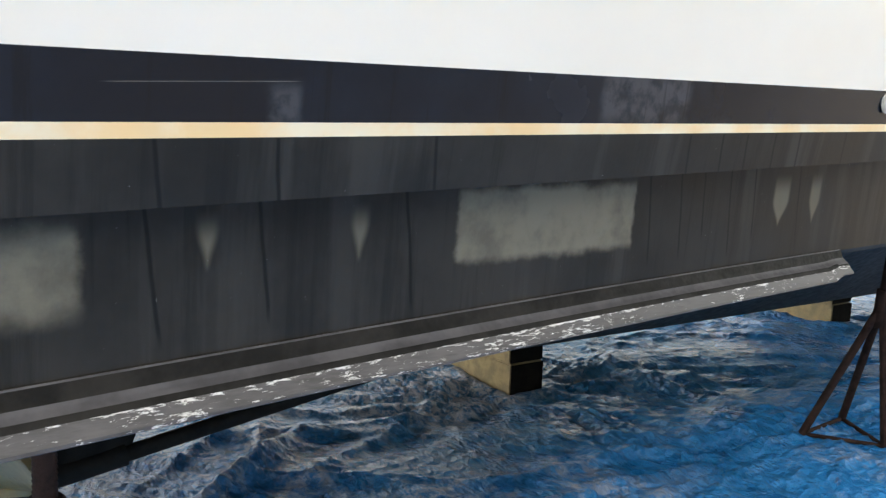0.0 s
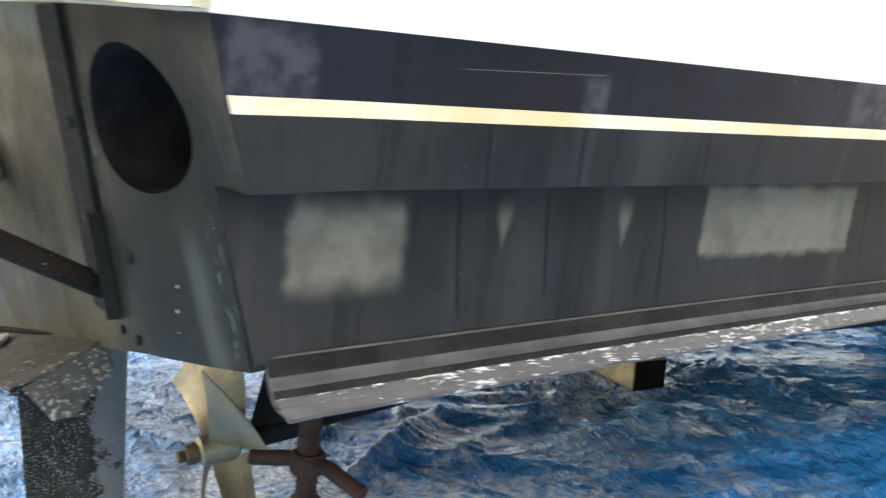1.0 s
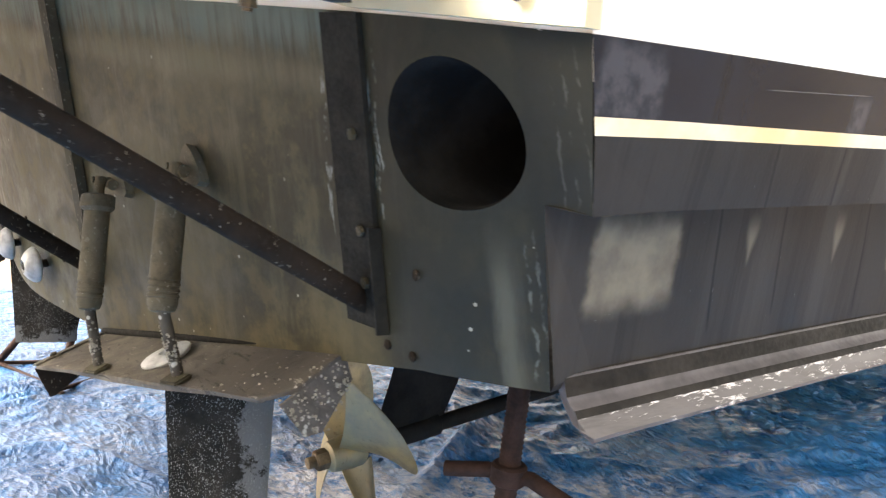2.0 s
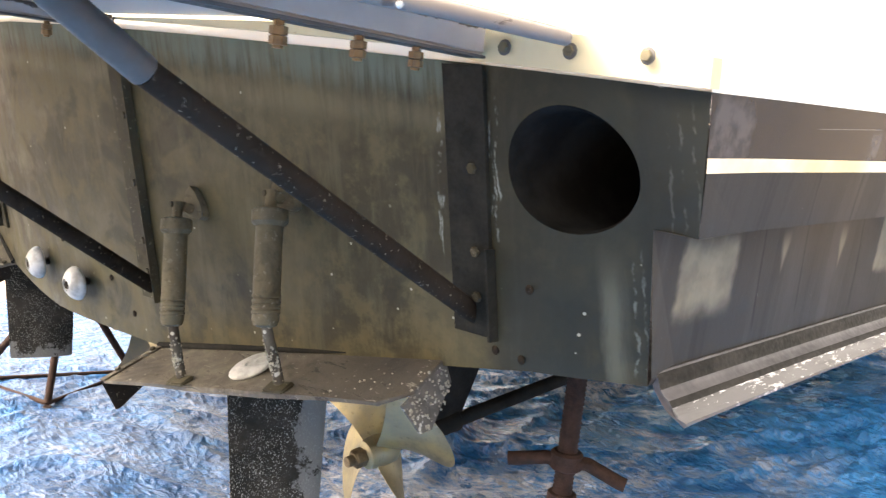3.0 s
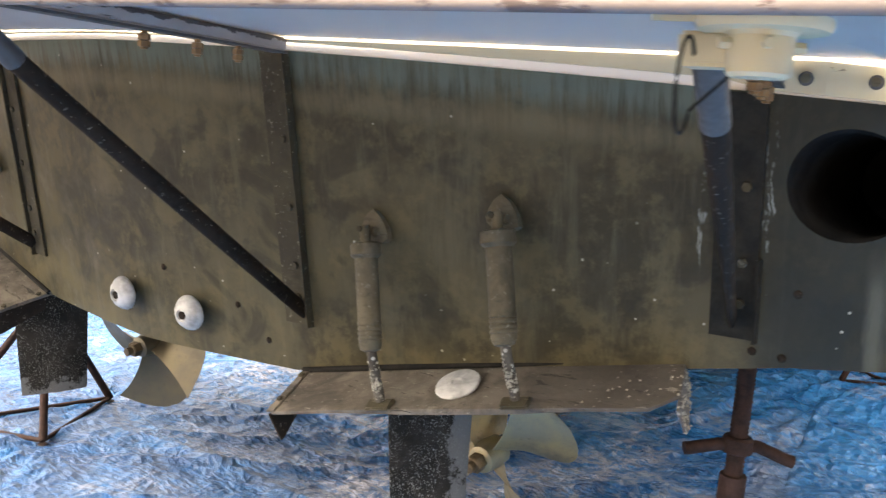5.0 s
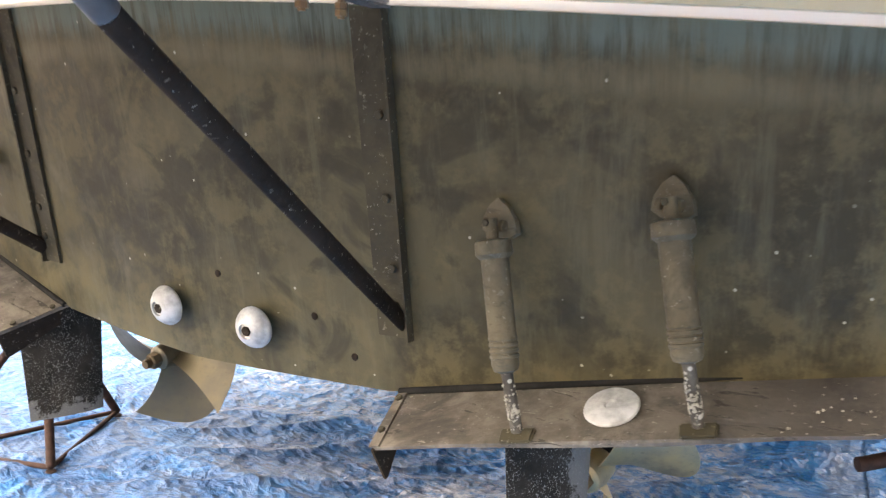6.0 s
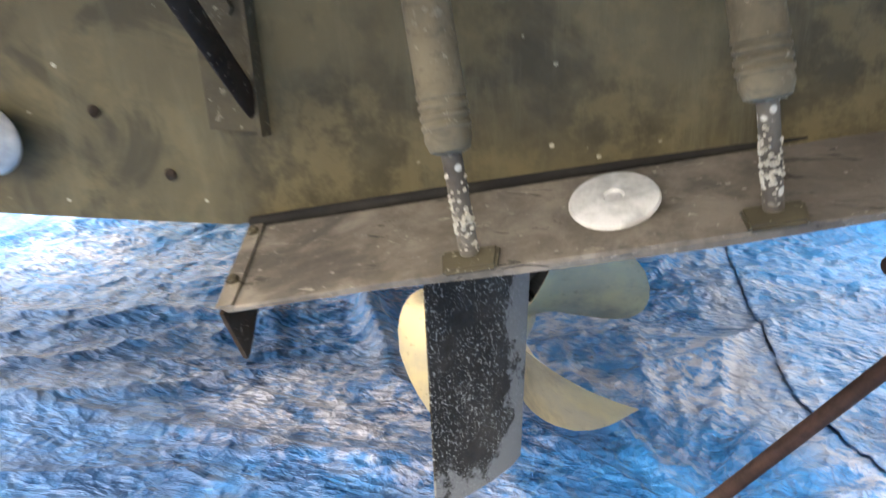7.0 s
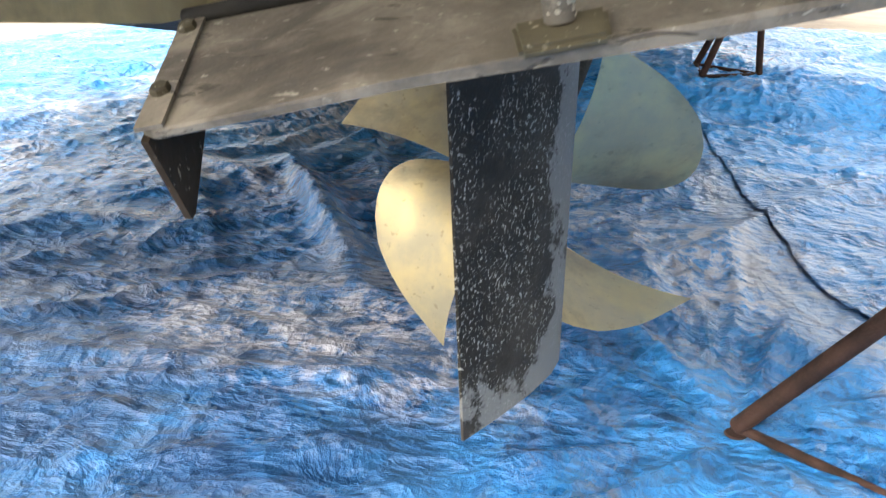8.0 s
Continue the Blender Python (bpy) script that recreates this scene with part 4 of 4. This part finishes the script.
BRACKETS = (((-1.698, 1.24), (-1.508, -0.784, 1.630), (-1.478, -0.915, 1.712), (-1.702, 0.045)), ((-2.832, 1.065), (-2.590, -1.131, 1.649), (-2.572, -1.21, 1.706), (-2.832, 0.038)))
for (fx, fz), gl, tp, (sx, sw) in BRACKETS:
    for s in (1, -1):
        foot, gl_v, tp_v = Vector((fx, transom_y(fx, fz) - 0.02, fz)), Vector(gl), Vector(tp)
        if fx < -2:
            foot += Vector((0.036, -0.012, 0.006))
        rows = []
        for z in np.linspace(fz - 0.05, outline_top(sx) - 0.004, 7):
            a, b = sx - sw, sx + sw
            rows.append([(a, transom_y(a, z) - 0.002, z), (b, transom_y(b, z) - 0.002, z), (b, transom_y(b, z) - 0.012, z), (a, transom_y(a, z) - 0.012, z)])
        brk = bpart("platform_bracket", flip(loft(rows, True), s), M_PLATE if fx > -2 else M_STRIP, boat, "steel bracket plate with a diagonal strut")
        # upstanding flange along the outer edge of the plate
        rows = []
        for z in np.linspace(fz - 0.055, outline_top(sx) - 0.006 if fx < -2 else fz + 0.13, 7):
            b = sx + sw
            y = transom_y(b, z)
            rows.append([(b + 0.001, y - 0.002, z), (b + 0.007, y - 0.002, z), (b + 0.007, y - 0.026, z), (b + 0.001, y - 0.026, z)])
        bpart("flange", flip(loft(rows, True), s), M_PLATE if fx > -2 else M_STRIP, brk)
        for z in (fz + 0.03, fz + 0.12, fz + 0.28, fz + 0.46):
            if z < 1.68:
                p = Vector((sx + sw * 0.35, transom_y(sx + sw * 0.35, z) - 0.012, z))
                bpart("bolt", flip(nut(p, p + Vector((0, -1, -0.2)), 0.011, 0.008), s), M_STRIP, brk)
        # the tube is pressed flat towards its foot
        along = (gl_v - foot).normalized()
        side = along.cross(Vector((0, 0, 1))).normalized()
        deep = side.cross(along)
        rows = []
        for f, w, g in ((-0.03, 0.007, 0.020), (0.0, 0.0085, 0.0215), (0.20, 0.0095, 0.0215), (0.45, 0.0130, 0.0205), (0.70, 0.0165, 0.0195), (0.9, 0.0185, 0.0185), (1.0, 0.0185, 0.0185)):
            c = foot.lerp(gl_v, f)
            rows.append([c + side * w * math.cos(math.pi * k / 10) + deep * g * math.sin(math.pi * k / 10) for k in range(20)])
        bpart("strut", flip(loft(rows, True), s), M_STRUT, brk, "dark tubular strut flattened at its foot", 40)
        bpart("strut_top", flip(rod(gl_v, tp_v, 0.0202, 20), s), M_GREY, brk, "blue-grey painted strut end", 40)
        d = (Vector((tp_v.x, tp_v.y, 0)) - Vector((foot.x, foot.y, 0))).normalized()
        n = Vector((-d.y, d.x, 0))
        n = n if n.x > 0 else -n
        bx = fx + 0.03
        a = Vector((bx, transom_y(bx, 1.72) - 0.045, min(outline_top(bx) + 0.012, PZ - 0.036)))
        h = Vector((0, 0, PZ - 0.003 - a.z))
        bm = prism([a + n * 0.046, a + n * 0.008, a + n * 0.008 + h, a + n * 0.046 + h], d * 0.93)
        bmesh.ops.bevel(bm, geom=bm.edges[:], offset=0.005, segments=2, affect="EDGES")
        bearer = bpart("bearer", flip(bm, s), M_BEARER, brk, "bearer with flaking grey paint")
        # thin strip added for the bearer's dark underside
        low = Vector((0, 0, -0.005))
        bpart("underside_strip", flip(prism([a + n * 0.048 + low, a + n * 0.004 + low, a + n * 0.004, a + n * 0.048], d * 0.90), s), M_GREY, brk, "thin grey strip added as the bearer's dark underside")
        e0 = a + d * 0.931
        bpart("end_cap", flip(prism([e0 + n * 0.045, e0 - n * 0.039, e0 - n * 0.039 + h * 0.75, e0 + n * 0.012 + h * 0.70, e0 + n * 0.045 + h * 0.82], d * 0.005), s), M_CREAM, brk, "flaking cream bearer end")
        for k in (0.17, 0.31, 0.47):
            p = a + d * k + n * 0.028 + Vector((0, 0, -0.004))
            bpart("hanging_bolt", flip(lathe([(0.0075, 0), (0.0075, 0.008), (0.0125, 0.009), (0.0125, 0.020), (0.009, 0.021), (0.0125, 0.022), (0.0125, 0.033), (0.0075, 0.034), (0.007, 0.038)], p, p + Vector((0, 0, -1)), 6), s), M_BRASS, brk, "brass bolt with two nuts")

# ladder socket with its cable under the starboard corner
c = Vector((-1.380, -1.036, 1.672))
sock = bpart("ladder_socket", lathe([(0.026, 0), (0.0305, 0.004), (0.0305, 0.038), (0.034, 0.042), (0.060, 0.043), (0.063, 0.049), (0.062, 0.055), (0.050, 0.057), (0.050, 0.105)], c, c + Vector((0, 0, 1)), 32), M_CREAM, boat, "cream ladder socket under the platform", 40)
for a in (0.6, 2.4, 3.9, 5.2):
    p = c + Vector((0.03 * math.cos(a), 0.03 * math.sin(a), 0.03))
    bpart("bolt", nut(p, p + Vector((math.cos(a), math.sin(a), 0)), 0.006, 0.012), M_CREAM, sock)
loop = [c + Vector((-0.058 + 0.235 * 0.050 * math.cos(t), -0.030 - 0.972 * 0.050 * math.cos(t), -0.011 + 0.046 * math.sin(t))) for t in (radians(150 - 300 * i / 40) for i in range(41))]
loop = [c + Vector((-0.026, 0.012, 0.030)), c + Vector((-0.036, 0.014, 0.030))] + loop + [c + Vector((-0.028, 0.010, 0.004))]
bpart("cable", tube(loop, 0.0018, 8), M_DARK, sock, "black cable loop", 60)
bpart("clamp_block", box(c.x - 0.085, c.x - 0.028, c.y + 0.004, c.y + 0.05, c.z + 0.010, c.z + 0.045, 0.004), M_CREAM, sock)


# ---- stands and blocks ----
def boat_stand(feet, apex, top, label, handle=True, spokes=False):
    st = thing("boat_stand", label, "boat stand", "boat stands", (apex[0], apex[1], min(f[2] for f in feet)))
    o = Vector(st.location)
    ap = Vector(apex) - o
    fs = [Vector(f) - o + Vector((0, 0, 0.026)) for f in feet]
    tp = Vector(top) - o
    ax = (tp - ap).normalized()
    part("sleeve", rod(ap - ax * 0.12, ap + ax * 0.06, 0.036), M_RUST, st, "", 40)
    zs = [(0.024, 0)]
    L = (tp - ap).length
    n = int(L / 0.012)
    for i in range(n):
        zs += [(0.0255, L * (i + 0.2) / n), (0.0225, L * (i + 0.7) / n)]
    zs += [(0.024, L)]
    part("screw_post", lathe(zs, ap, tp, 16), M_RUST, st, "rusty threaded post", 60)
    part("pad", lathe([(0.06, 0), (0.062, 0.006), (0.06, 0.012)], tp - ax * 0.014, tp, 20), M_RUST, st, "", 40)
    for i, f in enumerate(fs):
        g = fs[(i + 1) % len(fs)]
        part("leg", rod(f, ap + (f - ap).normalized() * 0.03, 0.0185), M_RUST, st, "", 40)
        part("base_bar", rod(f, Vector((ap.x, ap.y, f.z)) if spokes else g, 0.0105), M_RUST, st, "thin rusty base bar", 40)
        part("foot", lathe([(0.024, 0), (0.026, 0.004), (0.02, 0.012)], f - Vector((0, 0, 0.026)), f, 12), M_RUST, st, "", 40)
    if handle:
        c = ap + ax * 0.142
        part("collar", lathe([(0.036, 0), (0.040, 0.004), (0.040, 0.04), (0.034, 0.046)], c - ax * 0.02, c + ax, 20), M_RUST, st, "", 40)
        for d, e in ((Vector((-0.112, -0.089, -0.018)), Vector((-0.04, -0.03, 0.0))), (Vector((0.128, 0.077, -0.030)), Vector((0.045, 0.027, 0.002)))):
            part("handle_arm", tube([c, c + e, c + d * 0.9, c + d], 0.0175, 12), M_RUST, st, "", 50)
    return st


boat_stand([(-2.17, 0.66, 0.0), (-1.40, 0.58, 0.0), (-1.80, -0.02, 0.0)], (-1.79, 0.425, 0.66), (-1.79, 0.43, 1.105), "rusty screw jack boat stand with bent handles", spokes=True)
boat_stand([(-2.25, 3.90, 0.155), (-1.95, 4.10, 0.155), (-2.28, 4.30, 0.155)], (-2.02, 4.08, 0.86), (-1.99, 4.06, 1.17), "rusty tripod boat stand with splayed legs", False)
boat_stand([(-4.75, 0.09, 0.0), (-5.08, 0.63, 0.0), (-5.24, -0.12, 0.0)], (-5.06, 0.27, 0.62), (-5.12, 0.30, 1.10), "rusty screw jack boat stand on the tarpaulin", False)

for x0, x1, y0, y1 in ((-4.455, -3.755, 3.32, 3.57), (-4.60, -3.90, 6.92, 7.2)):
    t = thing("timber_block", "squared timber keel block with a near-black end", "timber block", "keel blocks", ((x0 + x1) / 2, (y0 + y1) / 2, 0))
    w, d = (x1 - x0) / 2, (y1 - y0) / 2
    for z0, z1, k in ((0.0, 0.215, 1.0), (0.217, 0.425, 0.97)):
        part("timber", box(-w * k, w * k - 0.004, -d, d, z0, z1, 0.008), M_WOOD, t)
        part("end_face", box(w * k - 0.004, w * k + 0.002, -d * 0.985, d * 0.985, z0 + 0.004, z1 - 0.004, 0.002), M_BLOCK_END, t, "near-black timber end")


# ---- ground ----
def lattice(ix, iy, seed):
    h = (ix.astype(np.int64) * 374761393 + iy.astype(np.int64) * 668265263 + seed * 974711) & 0x7FFFFFFF
    h = ((h ^ (h >> 13)) * 1274126177) & 0x7FFFFFFF
    return ((h ^ (h >> 16)) & 0xFFFF) / 65535.0


def vnoise(x, y, seed):
    ix, iy = np.floor(x), np.floor(y)
    fx, fy = x - ix, y - iy
    fx, fy = fx * fx * (3 - 2 * fx), fy * fy * (3 - 2 * fy)
    a = lattice(ix, iy, seed) * (1 - fx) + lattice(ix + 1, iy, seed) * fx
    b = lattice(ix, iy + 1, seed) * (1 - fx) + lattice(ix + 1, iy + 1, seed) * fx
    return a * (1 - fy) + b * fy


def ridge(x, y, seed):
    return 1 - np.abs(2 * vnoise(x, y, seed) - 1)


def smooth(v, a, b):
    t = np.clip((v - a) / (b - a), 0, 1)
    return t * t * (3 - 2 * t)


def mound(X, Y):
    """The earth rises a little beneath the forward stand."""
    return 0.155 * smooth(Y, 3.5, 3.95) * smooth(X, -3.2, -2.35) * (1 - smooth(Y, 6.0, 8.0))


FEET = ((-2.17, 0.66), (-1.40, 0.58), (-1.80, -0.02), (-2.25, 3.90), (-1.95, 4.10), (-2.28, 4.30), (-2.15, 4.08), (-4.75, 0.09), (-5.08, 0.63))


TAUT = (  # drawn tight between the forward stand and the keel block
        (-2.38, 3.98, -3.08, 3.04, 0.05, 0.05),
        (-2.46, 4.04, -4.33, 4.31, 0.09, 0.07),
        (-2.51, 4.06, -4.34, 4.61, 0.05, 0.05),
        (-2.33, 3.87, -3.01, 2.57, 0.035, 0.05),
        (-2.33, 3.78, -2.59, 2.49, 0.04, 0.05),
        (-2.29, 3.66, -2.32, 2.76, 0.05, 0.06),
        (-2.63, 4.56, -3.93, 4.55, 0.06, 0.06),
        (-3.27, 3.4, -3.02, 3.91, 0.03, 0.05))
FOLDS = ((-3.72, 0.33, -2.70, 0.63, 0.013, 0.03), (-3.50, 0.10, -2.45, 0.47, 0.016, 0.04), (-4.10, 0.88, -3.20, 0.72, 0.014, 0.03), (-3.78, 2.05, -3.08, 0.98, 0.09, 0.10), (-4.35, 1.95, -3.55, 1.62, 0.05, 0.07),
         (-4.60, 4.50, -2.45, 4.08, 0.06, 0.08), (-3.05, 1.45, -4.20, 3.45, 0.05, 0.09), (-3.50, 0.95, -4.40, 2.30, 0.05, 0.08), (-2.95, 2.05, -2.50, 3.95, 0.05, 0.07), (-2.75, 1.5, -2.42, 3.2, 0.03, 0.05),
         (-2.22, 0.75, -2.75, 1.75, 0.030, 0.05), (-2.20, 0.78, -2.45, 2.1, 0.024, 0.04), (-2.24, 0.68, -3.0, 0.95, 0.016, 0.03), (-2.10, 0.72, -1.55, 1.3, 0.02, 0.04), (-4.9, 0.9, -3.7, 1.25, 0.02, 0.05), (-5.0, 2.6, -3.9, 2.9, 0.06, 0.10))


def cloth(X, Y):
    wx, wy = vnoise(X * 0.7, Y * 0.7, 3), vnoise(X * 0.7, Y * 0.7, 4)
    Z = 0 * X
    # sets of long taut folds, each running its own way and fading in and out
    for k, (deg, along, across, high, power) in enumerate(((28, 0.22, 1.3, 0.030, 10), (62, 0.30, 2.3, 0.022, 9), (-18, 0.35, 3.1, 0.018, 8), (40, 0.5, 5.2, 0.016, 6), (100, 0.5, 4.4, 0.012, 7))):
        a = radians(deg) + 0.5 * (wx - 0.5)
        U, V = X * np.cos(a) + Y * np.sin(a), -X * np.sin(a) + Y * np.cos(a)
        gate = smooth(vnoise(X * 0.55 + 7 * k, Y * 0.55 - 3 * k, 40 + k), 0.3, 0.65)
        Z = Z + high * gate * ridge(U * along + wy, V * across + wx * 0.8, 11 + k) ** power
    # drawn folds under and beside the hull, close together and bending as they run
    fore = smooth(Y, 0.9, 1.7)
    bend = 1.1 * (vnoise(X * 0.5 + 2, Y * 0.5, 81) - 0.5) + 0.35 * (vnoise(X * 1.5, Y * 1.5, 82) - 0.5)
    for k, (deg, along, across, high, power) in enumerate(((58, 0.30, 4.2, 0.023, 3.0), (50, 0.45, 8.0, 0.016, 3.0), (66, 0.7, 15.0, 0.0075, 2.2), (38, 0.6, 11.0, 0.010, 3.0))):
        a = radians(deg)
        U, V = X * np.cos(a) + Y * np.sin(a), -X * np.sin(a) + Y * np.cos(a)
        gate = 0.25 + 0.75 * smooth(vnoise(X * 0.8 + 5 * k, Y * 0.8 + 2 * k, 90 + k), 0.3, 0.6)
        Z = Z + fore * high * gate * ridge(U * along + 2 * k, (V + 0.55 * bend) * across, 85 + k) ** power
    Z = Z + 0.009 * ridge(X * 2.1 + wx * 2, Y * 1.7 - wy * 2, 31) ** 2
    Z = Z + 0.005 * ridge(X * 5.5 + wx * 3, Y * 4.3 - wy * 3, 32) ** 2
    Z = Z + 0.0035 * ridge(X * 11 + wy * 4, Y * 13 + wx * 4, 33) ** 1.5
    Z = Z * (0.6 + 0.8 * vnoise(X * 0.5 + 5, Y * 0.5, 17))
    for fx, fy in FEET:
        dx, dy = X - fx, Y - fy
        r = np.sqrt(dx * dx + dy * dy)
        t = np.arctan2(dy, dx)
        Z = Z * (1 - 0.9 * np.exp(-(r / 0.22) ** 2)) + 0.024 * smooth(r, 0.02, 0.15) * np.exp(-(r / 0.6) ** 2) * ridge(t * 3.4 + 9, r * 0.6 + fx, 21) ** 3
    for (x0, x1, y0, y1) in ((-4.455, -3.755, 3.32, 3.57), (-4.60, -3.90, 6.92, 7.2)):
        d = np.hypot(np.maximum(np.maximum(x0 - X, X - x1), 0), np.maximum(np.maximum(y0 - Y, Y - y1), 0))
        Z = Z + 0.03 * np.exp(-((d - 0.07) / 0.07) ** 2) * (d > 0)
    # folds fanning out from the keel block and from a stand's foot
    for ox, oy, reach, high, per in ((-3.75, 3.42, 2.1, 0.040, 5.0), (-3.75, 3.42, 1.8, 0.022, 11.0), (-2.17, 0.66, 0.95, 0.026, 4.5), (-2.17, 0.66, 0.8, 0.012, 9.0)):
        dx, dy = X - ox, Y - oy
        r = np.sqrt(dx * dx + dy * dy)
        t = np.arctan2(dy, dx) + 0.5 * (vnoise(X * 0.9, Y * 0.9, 71) - 0.5) + 0.22 * r
        fan = ridge(t * per + 20, r * 0.5 + 3, int(70 + per)) ** 2.5
        Z = Z + high * fan * smooth(r, 0.05, 0.5) * np.exp(-(r / reach) ** 2)
    # single long folds: from, to, height, width
    bx, by = X + 0.16 * (vnoise(X * 1.6, Y * 1.6, 51) - 0.5), Y + 0.16 * (vnoise(X * 1.6, Y * 1.6, 52) - 0.5)
    for x0, y0, x1, y1, high, wide in FOLDS + TAUT:
        L = math.hypot(x1 - x0, y1 - y0)
        ux, uy = (x1 - x0) / L, (y1 - y0) / L
        along, off = (bx - x0) * ux + (by - y0) * uy, -(bx - x0) * uy + (by - y0) * ux
        off = off / np.where(off > 0, wide, wide * 0.45)
        if y1 > 1.5:
            high = high * 0.62
        Z = Z + high * smooth(along, -0.05, 0.35 * L) * (1 - smooth(along, 0.65 * L, L + 0.05)) / (1 + off * off) ** 1.5
    return Z + mound(X, Y) + 0.001


def grid_mesh(name, xs, ys, zf, material, inside=None):
    me = bpy.data.meshes.new(name)
    X, Y = np.meshgrid(xs, ys)
    Z = zf(X, Y)
    nx, ny = len(xs), len(ys)
    co = np.stack([X, Y, Z], -1).reshape(-1, 3)
    i = (np.arange(ny - 1)[:, None] * nx + np.arange(nx - 1)[None, :]).ravel()
    if inside:
        i = i[inside(co[i, 0], co[i, 1])]
    me.from_pydata(co.tolist(), [], np.stack([i, i + 1, i + nx + 1, i + nx], -1).tolist())
    me.materials.append(material)
    me.shade_smooth()
    return new(name, me)


def spaced(*spans):
    """Grid lines: (from, to, step), one span after another."""
    out = [spans[0][0]]
    for a, b, s in spans:
        n = max(1, round((b - a) / s))
        out += [a + (b - a) * (i + 1) / n for i in range(n)]
    return np.array(out)


tagged(grid_mesh("ground", spaced((-600, -40, 40), (-40, -12, 4), (-12, 8, 0.5), (8, 40, 4), (40, 600, 40)), spaced((-600, -40, 40), (-40, -8, 4), (-8, 14, 0.5), (14, 40, 4), (40, 600, 40)), lambda X, Y: mound(X, Y) - 0.03 - 0.02 * (np.abs(X) > 100), M_DIRT), "bare brown earth of the boat yard", "ground", kind="structure")
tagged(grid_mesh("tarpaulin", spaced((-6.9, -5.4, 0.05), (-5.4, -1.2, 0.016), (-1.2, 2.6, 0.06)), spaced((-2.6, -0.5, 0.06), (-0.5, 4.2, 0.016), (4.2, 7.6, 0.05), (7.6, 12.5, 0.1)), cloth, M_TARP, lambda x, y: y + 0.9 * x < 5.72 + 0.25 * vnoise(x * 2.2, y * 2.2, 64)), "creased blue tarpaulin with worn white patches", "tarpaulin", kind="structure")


def upper_sheet():
    """The edge of a second sheet that lies over the first, its rim curling up a little."""
    v = np.linspace(0.55, 4.3, 260)
    edge = np.interp(v, [0.5, 0.85, 1.12, 1.4, 1.73, 2.1, 2.48, 3.26, 4.5], [-1.35, -1.6, -1.81, -1.93, -2.0, -2.06, -2.13, -2.25, -2.4])
    soft = np.convolve(np.pad(edge, 12, mode="edge"), np.ones(25) / 25, mode="valid")
    u = np.array([0, 0.004, 0.012, 0.025, 0.05, 0.08, 0.12, 0.17, 0.23, 0.30, 0.38, 0.46])
    X = soft[:, None] + u[None, :]
    Y = np.repeat(v[:, None], len(u), 1)
    fade = smooth(Y, 0.55, 0.9) * (1 - smooth(Y, 3.5, 4.2))
    curl = 0.007 * np.exp(-(u / 0.09) ** 2) - 0.004 * np.exp(-u / 0.005) + 0.006 - 0.02 * smooth(u, 0.32, 0.46)
    Z = cloth(X, Y) + curl[None, :] * fade - 0.006 * (1 - fade)
    n = len(u)
    i = (np.arange(len(v) - 1)[:, None] * n + np.arange(n - 1)[None, :]).ravel()
    me = bpy.data.meshes.new("tarpaulin")
    me.from_pydata(np.stack([X, Y, Z], -1).reshape(-1, 3).tolist(), [], np.stack([i, i + 1, i + n + 1, i + n], -1).tolist())
    me.materials.append(M_TARP)
    me.shade_smooth()
    return new("tarpaulin", me)


tagged(upper_sheet(), "overlapping edge of a second blue tarpaulin sheet", "tarpaulin", kind="structure")


# ---- unseen trees: mirrored in the polished band, and added to block low sky ----
def tree(at, turn, size):
    t = thing("tree", "unseen leafy broad-crowned tree, added for reflections and low-sky cover", "tree", "trees", at)
    r = random.Random(31)
    part("trunk", tube([(0, 0, 0), (0.05, 0.02, 1.2), (0.0, 0.1, 2.6), (0.15, 0.0, 4.6)], 0.16, 8), M_BARK, t, "", 60)
    for i in range(5):
        a = i * 1.26
        p = Vector((0.05, 0.05, 2.2 + 0.35 * i))
        part("limb", tube([p, p + Vector((math.cos(a) * 0.7, math.sin(a) * 0.7, 0.6)), p + Vector((math.cos(a) * 1.5, math.sin(a) * 1.5, 1.5))], 0.06, 6), M_BARK, t, "", 60)
    verts, faces = [], []
    for k in range(26):
        c = Vector((r.gauss(0, 1.1), r.gauss(0, 1.1), 4.2 + r.gauss(0, 0.9)))
        for i in range(90):
            p = c + Vector((r.gauss(0, 0.42), r.gauss(0, 0.42), r.gauss(0, 0.34)))
            u = Vector((r.gauss(0, 1), r.gauss(0, 1), r.gauss(0, 0.6))).normalized() * 0.11
            v = u.orthogonal().normalized() * 0.06
            b = len(verts)
            verts += [p - u, p + v, p + u, p - v]
            faces.append((b, b + 1, b + 2, b + 3))
    me = bpy.data.meshes.new("crown")
    me.from_pydata([tuple(v) for v in verts], [], faces)
    me.materials.append(M_LEAF)
    ob = new("crown", me)
    ob.parent = t
    t.scale = (size, size, size)
    t.rotation_euler = (0, 0, turn)
    return t


first = tree((13.5, 6, -0.03), 0.3, 1.15)
r = random.Random(8)
# ring added out of view to hold back low sky light
for i in range(30):
    a = radians(-125 + 180 * i / 29)
    x, y = XC + 2.5 + 16 * math.cos(a) * r.uniform(0.9, 1.15), 1 + 17 * math.sin(a) * r.uniform(0.9, 1.15)
    k = r.uniform(0.95, 1.35)
    c = copy_thing(first, pose(x, y, -0.03, 0, 0, r.uniform(0, 360)))
    c.scale = (k, k, k)
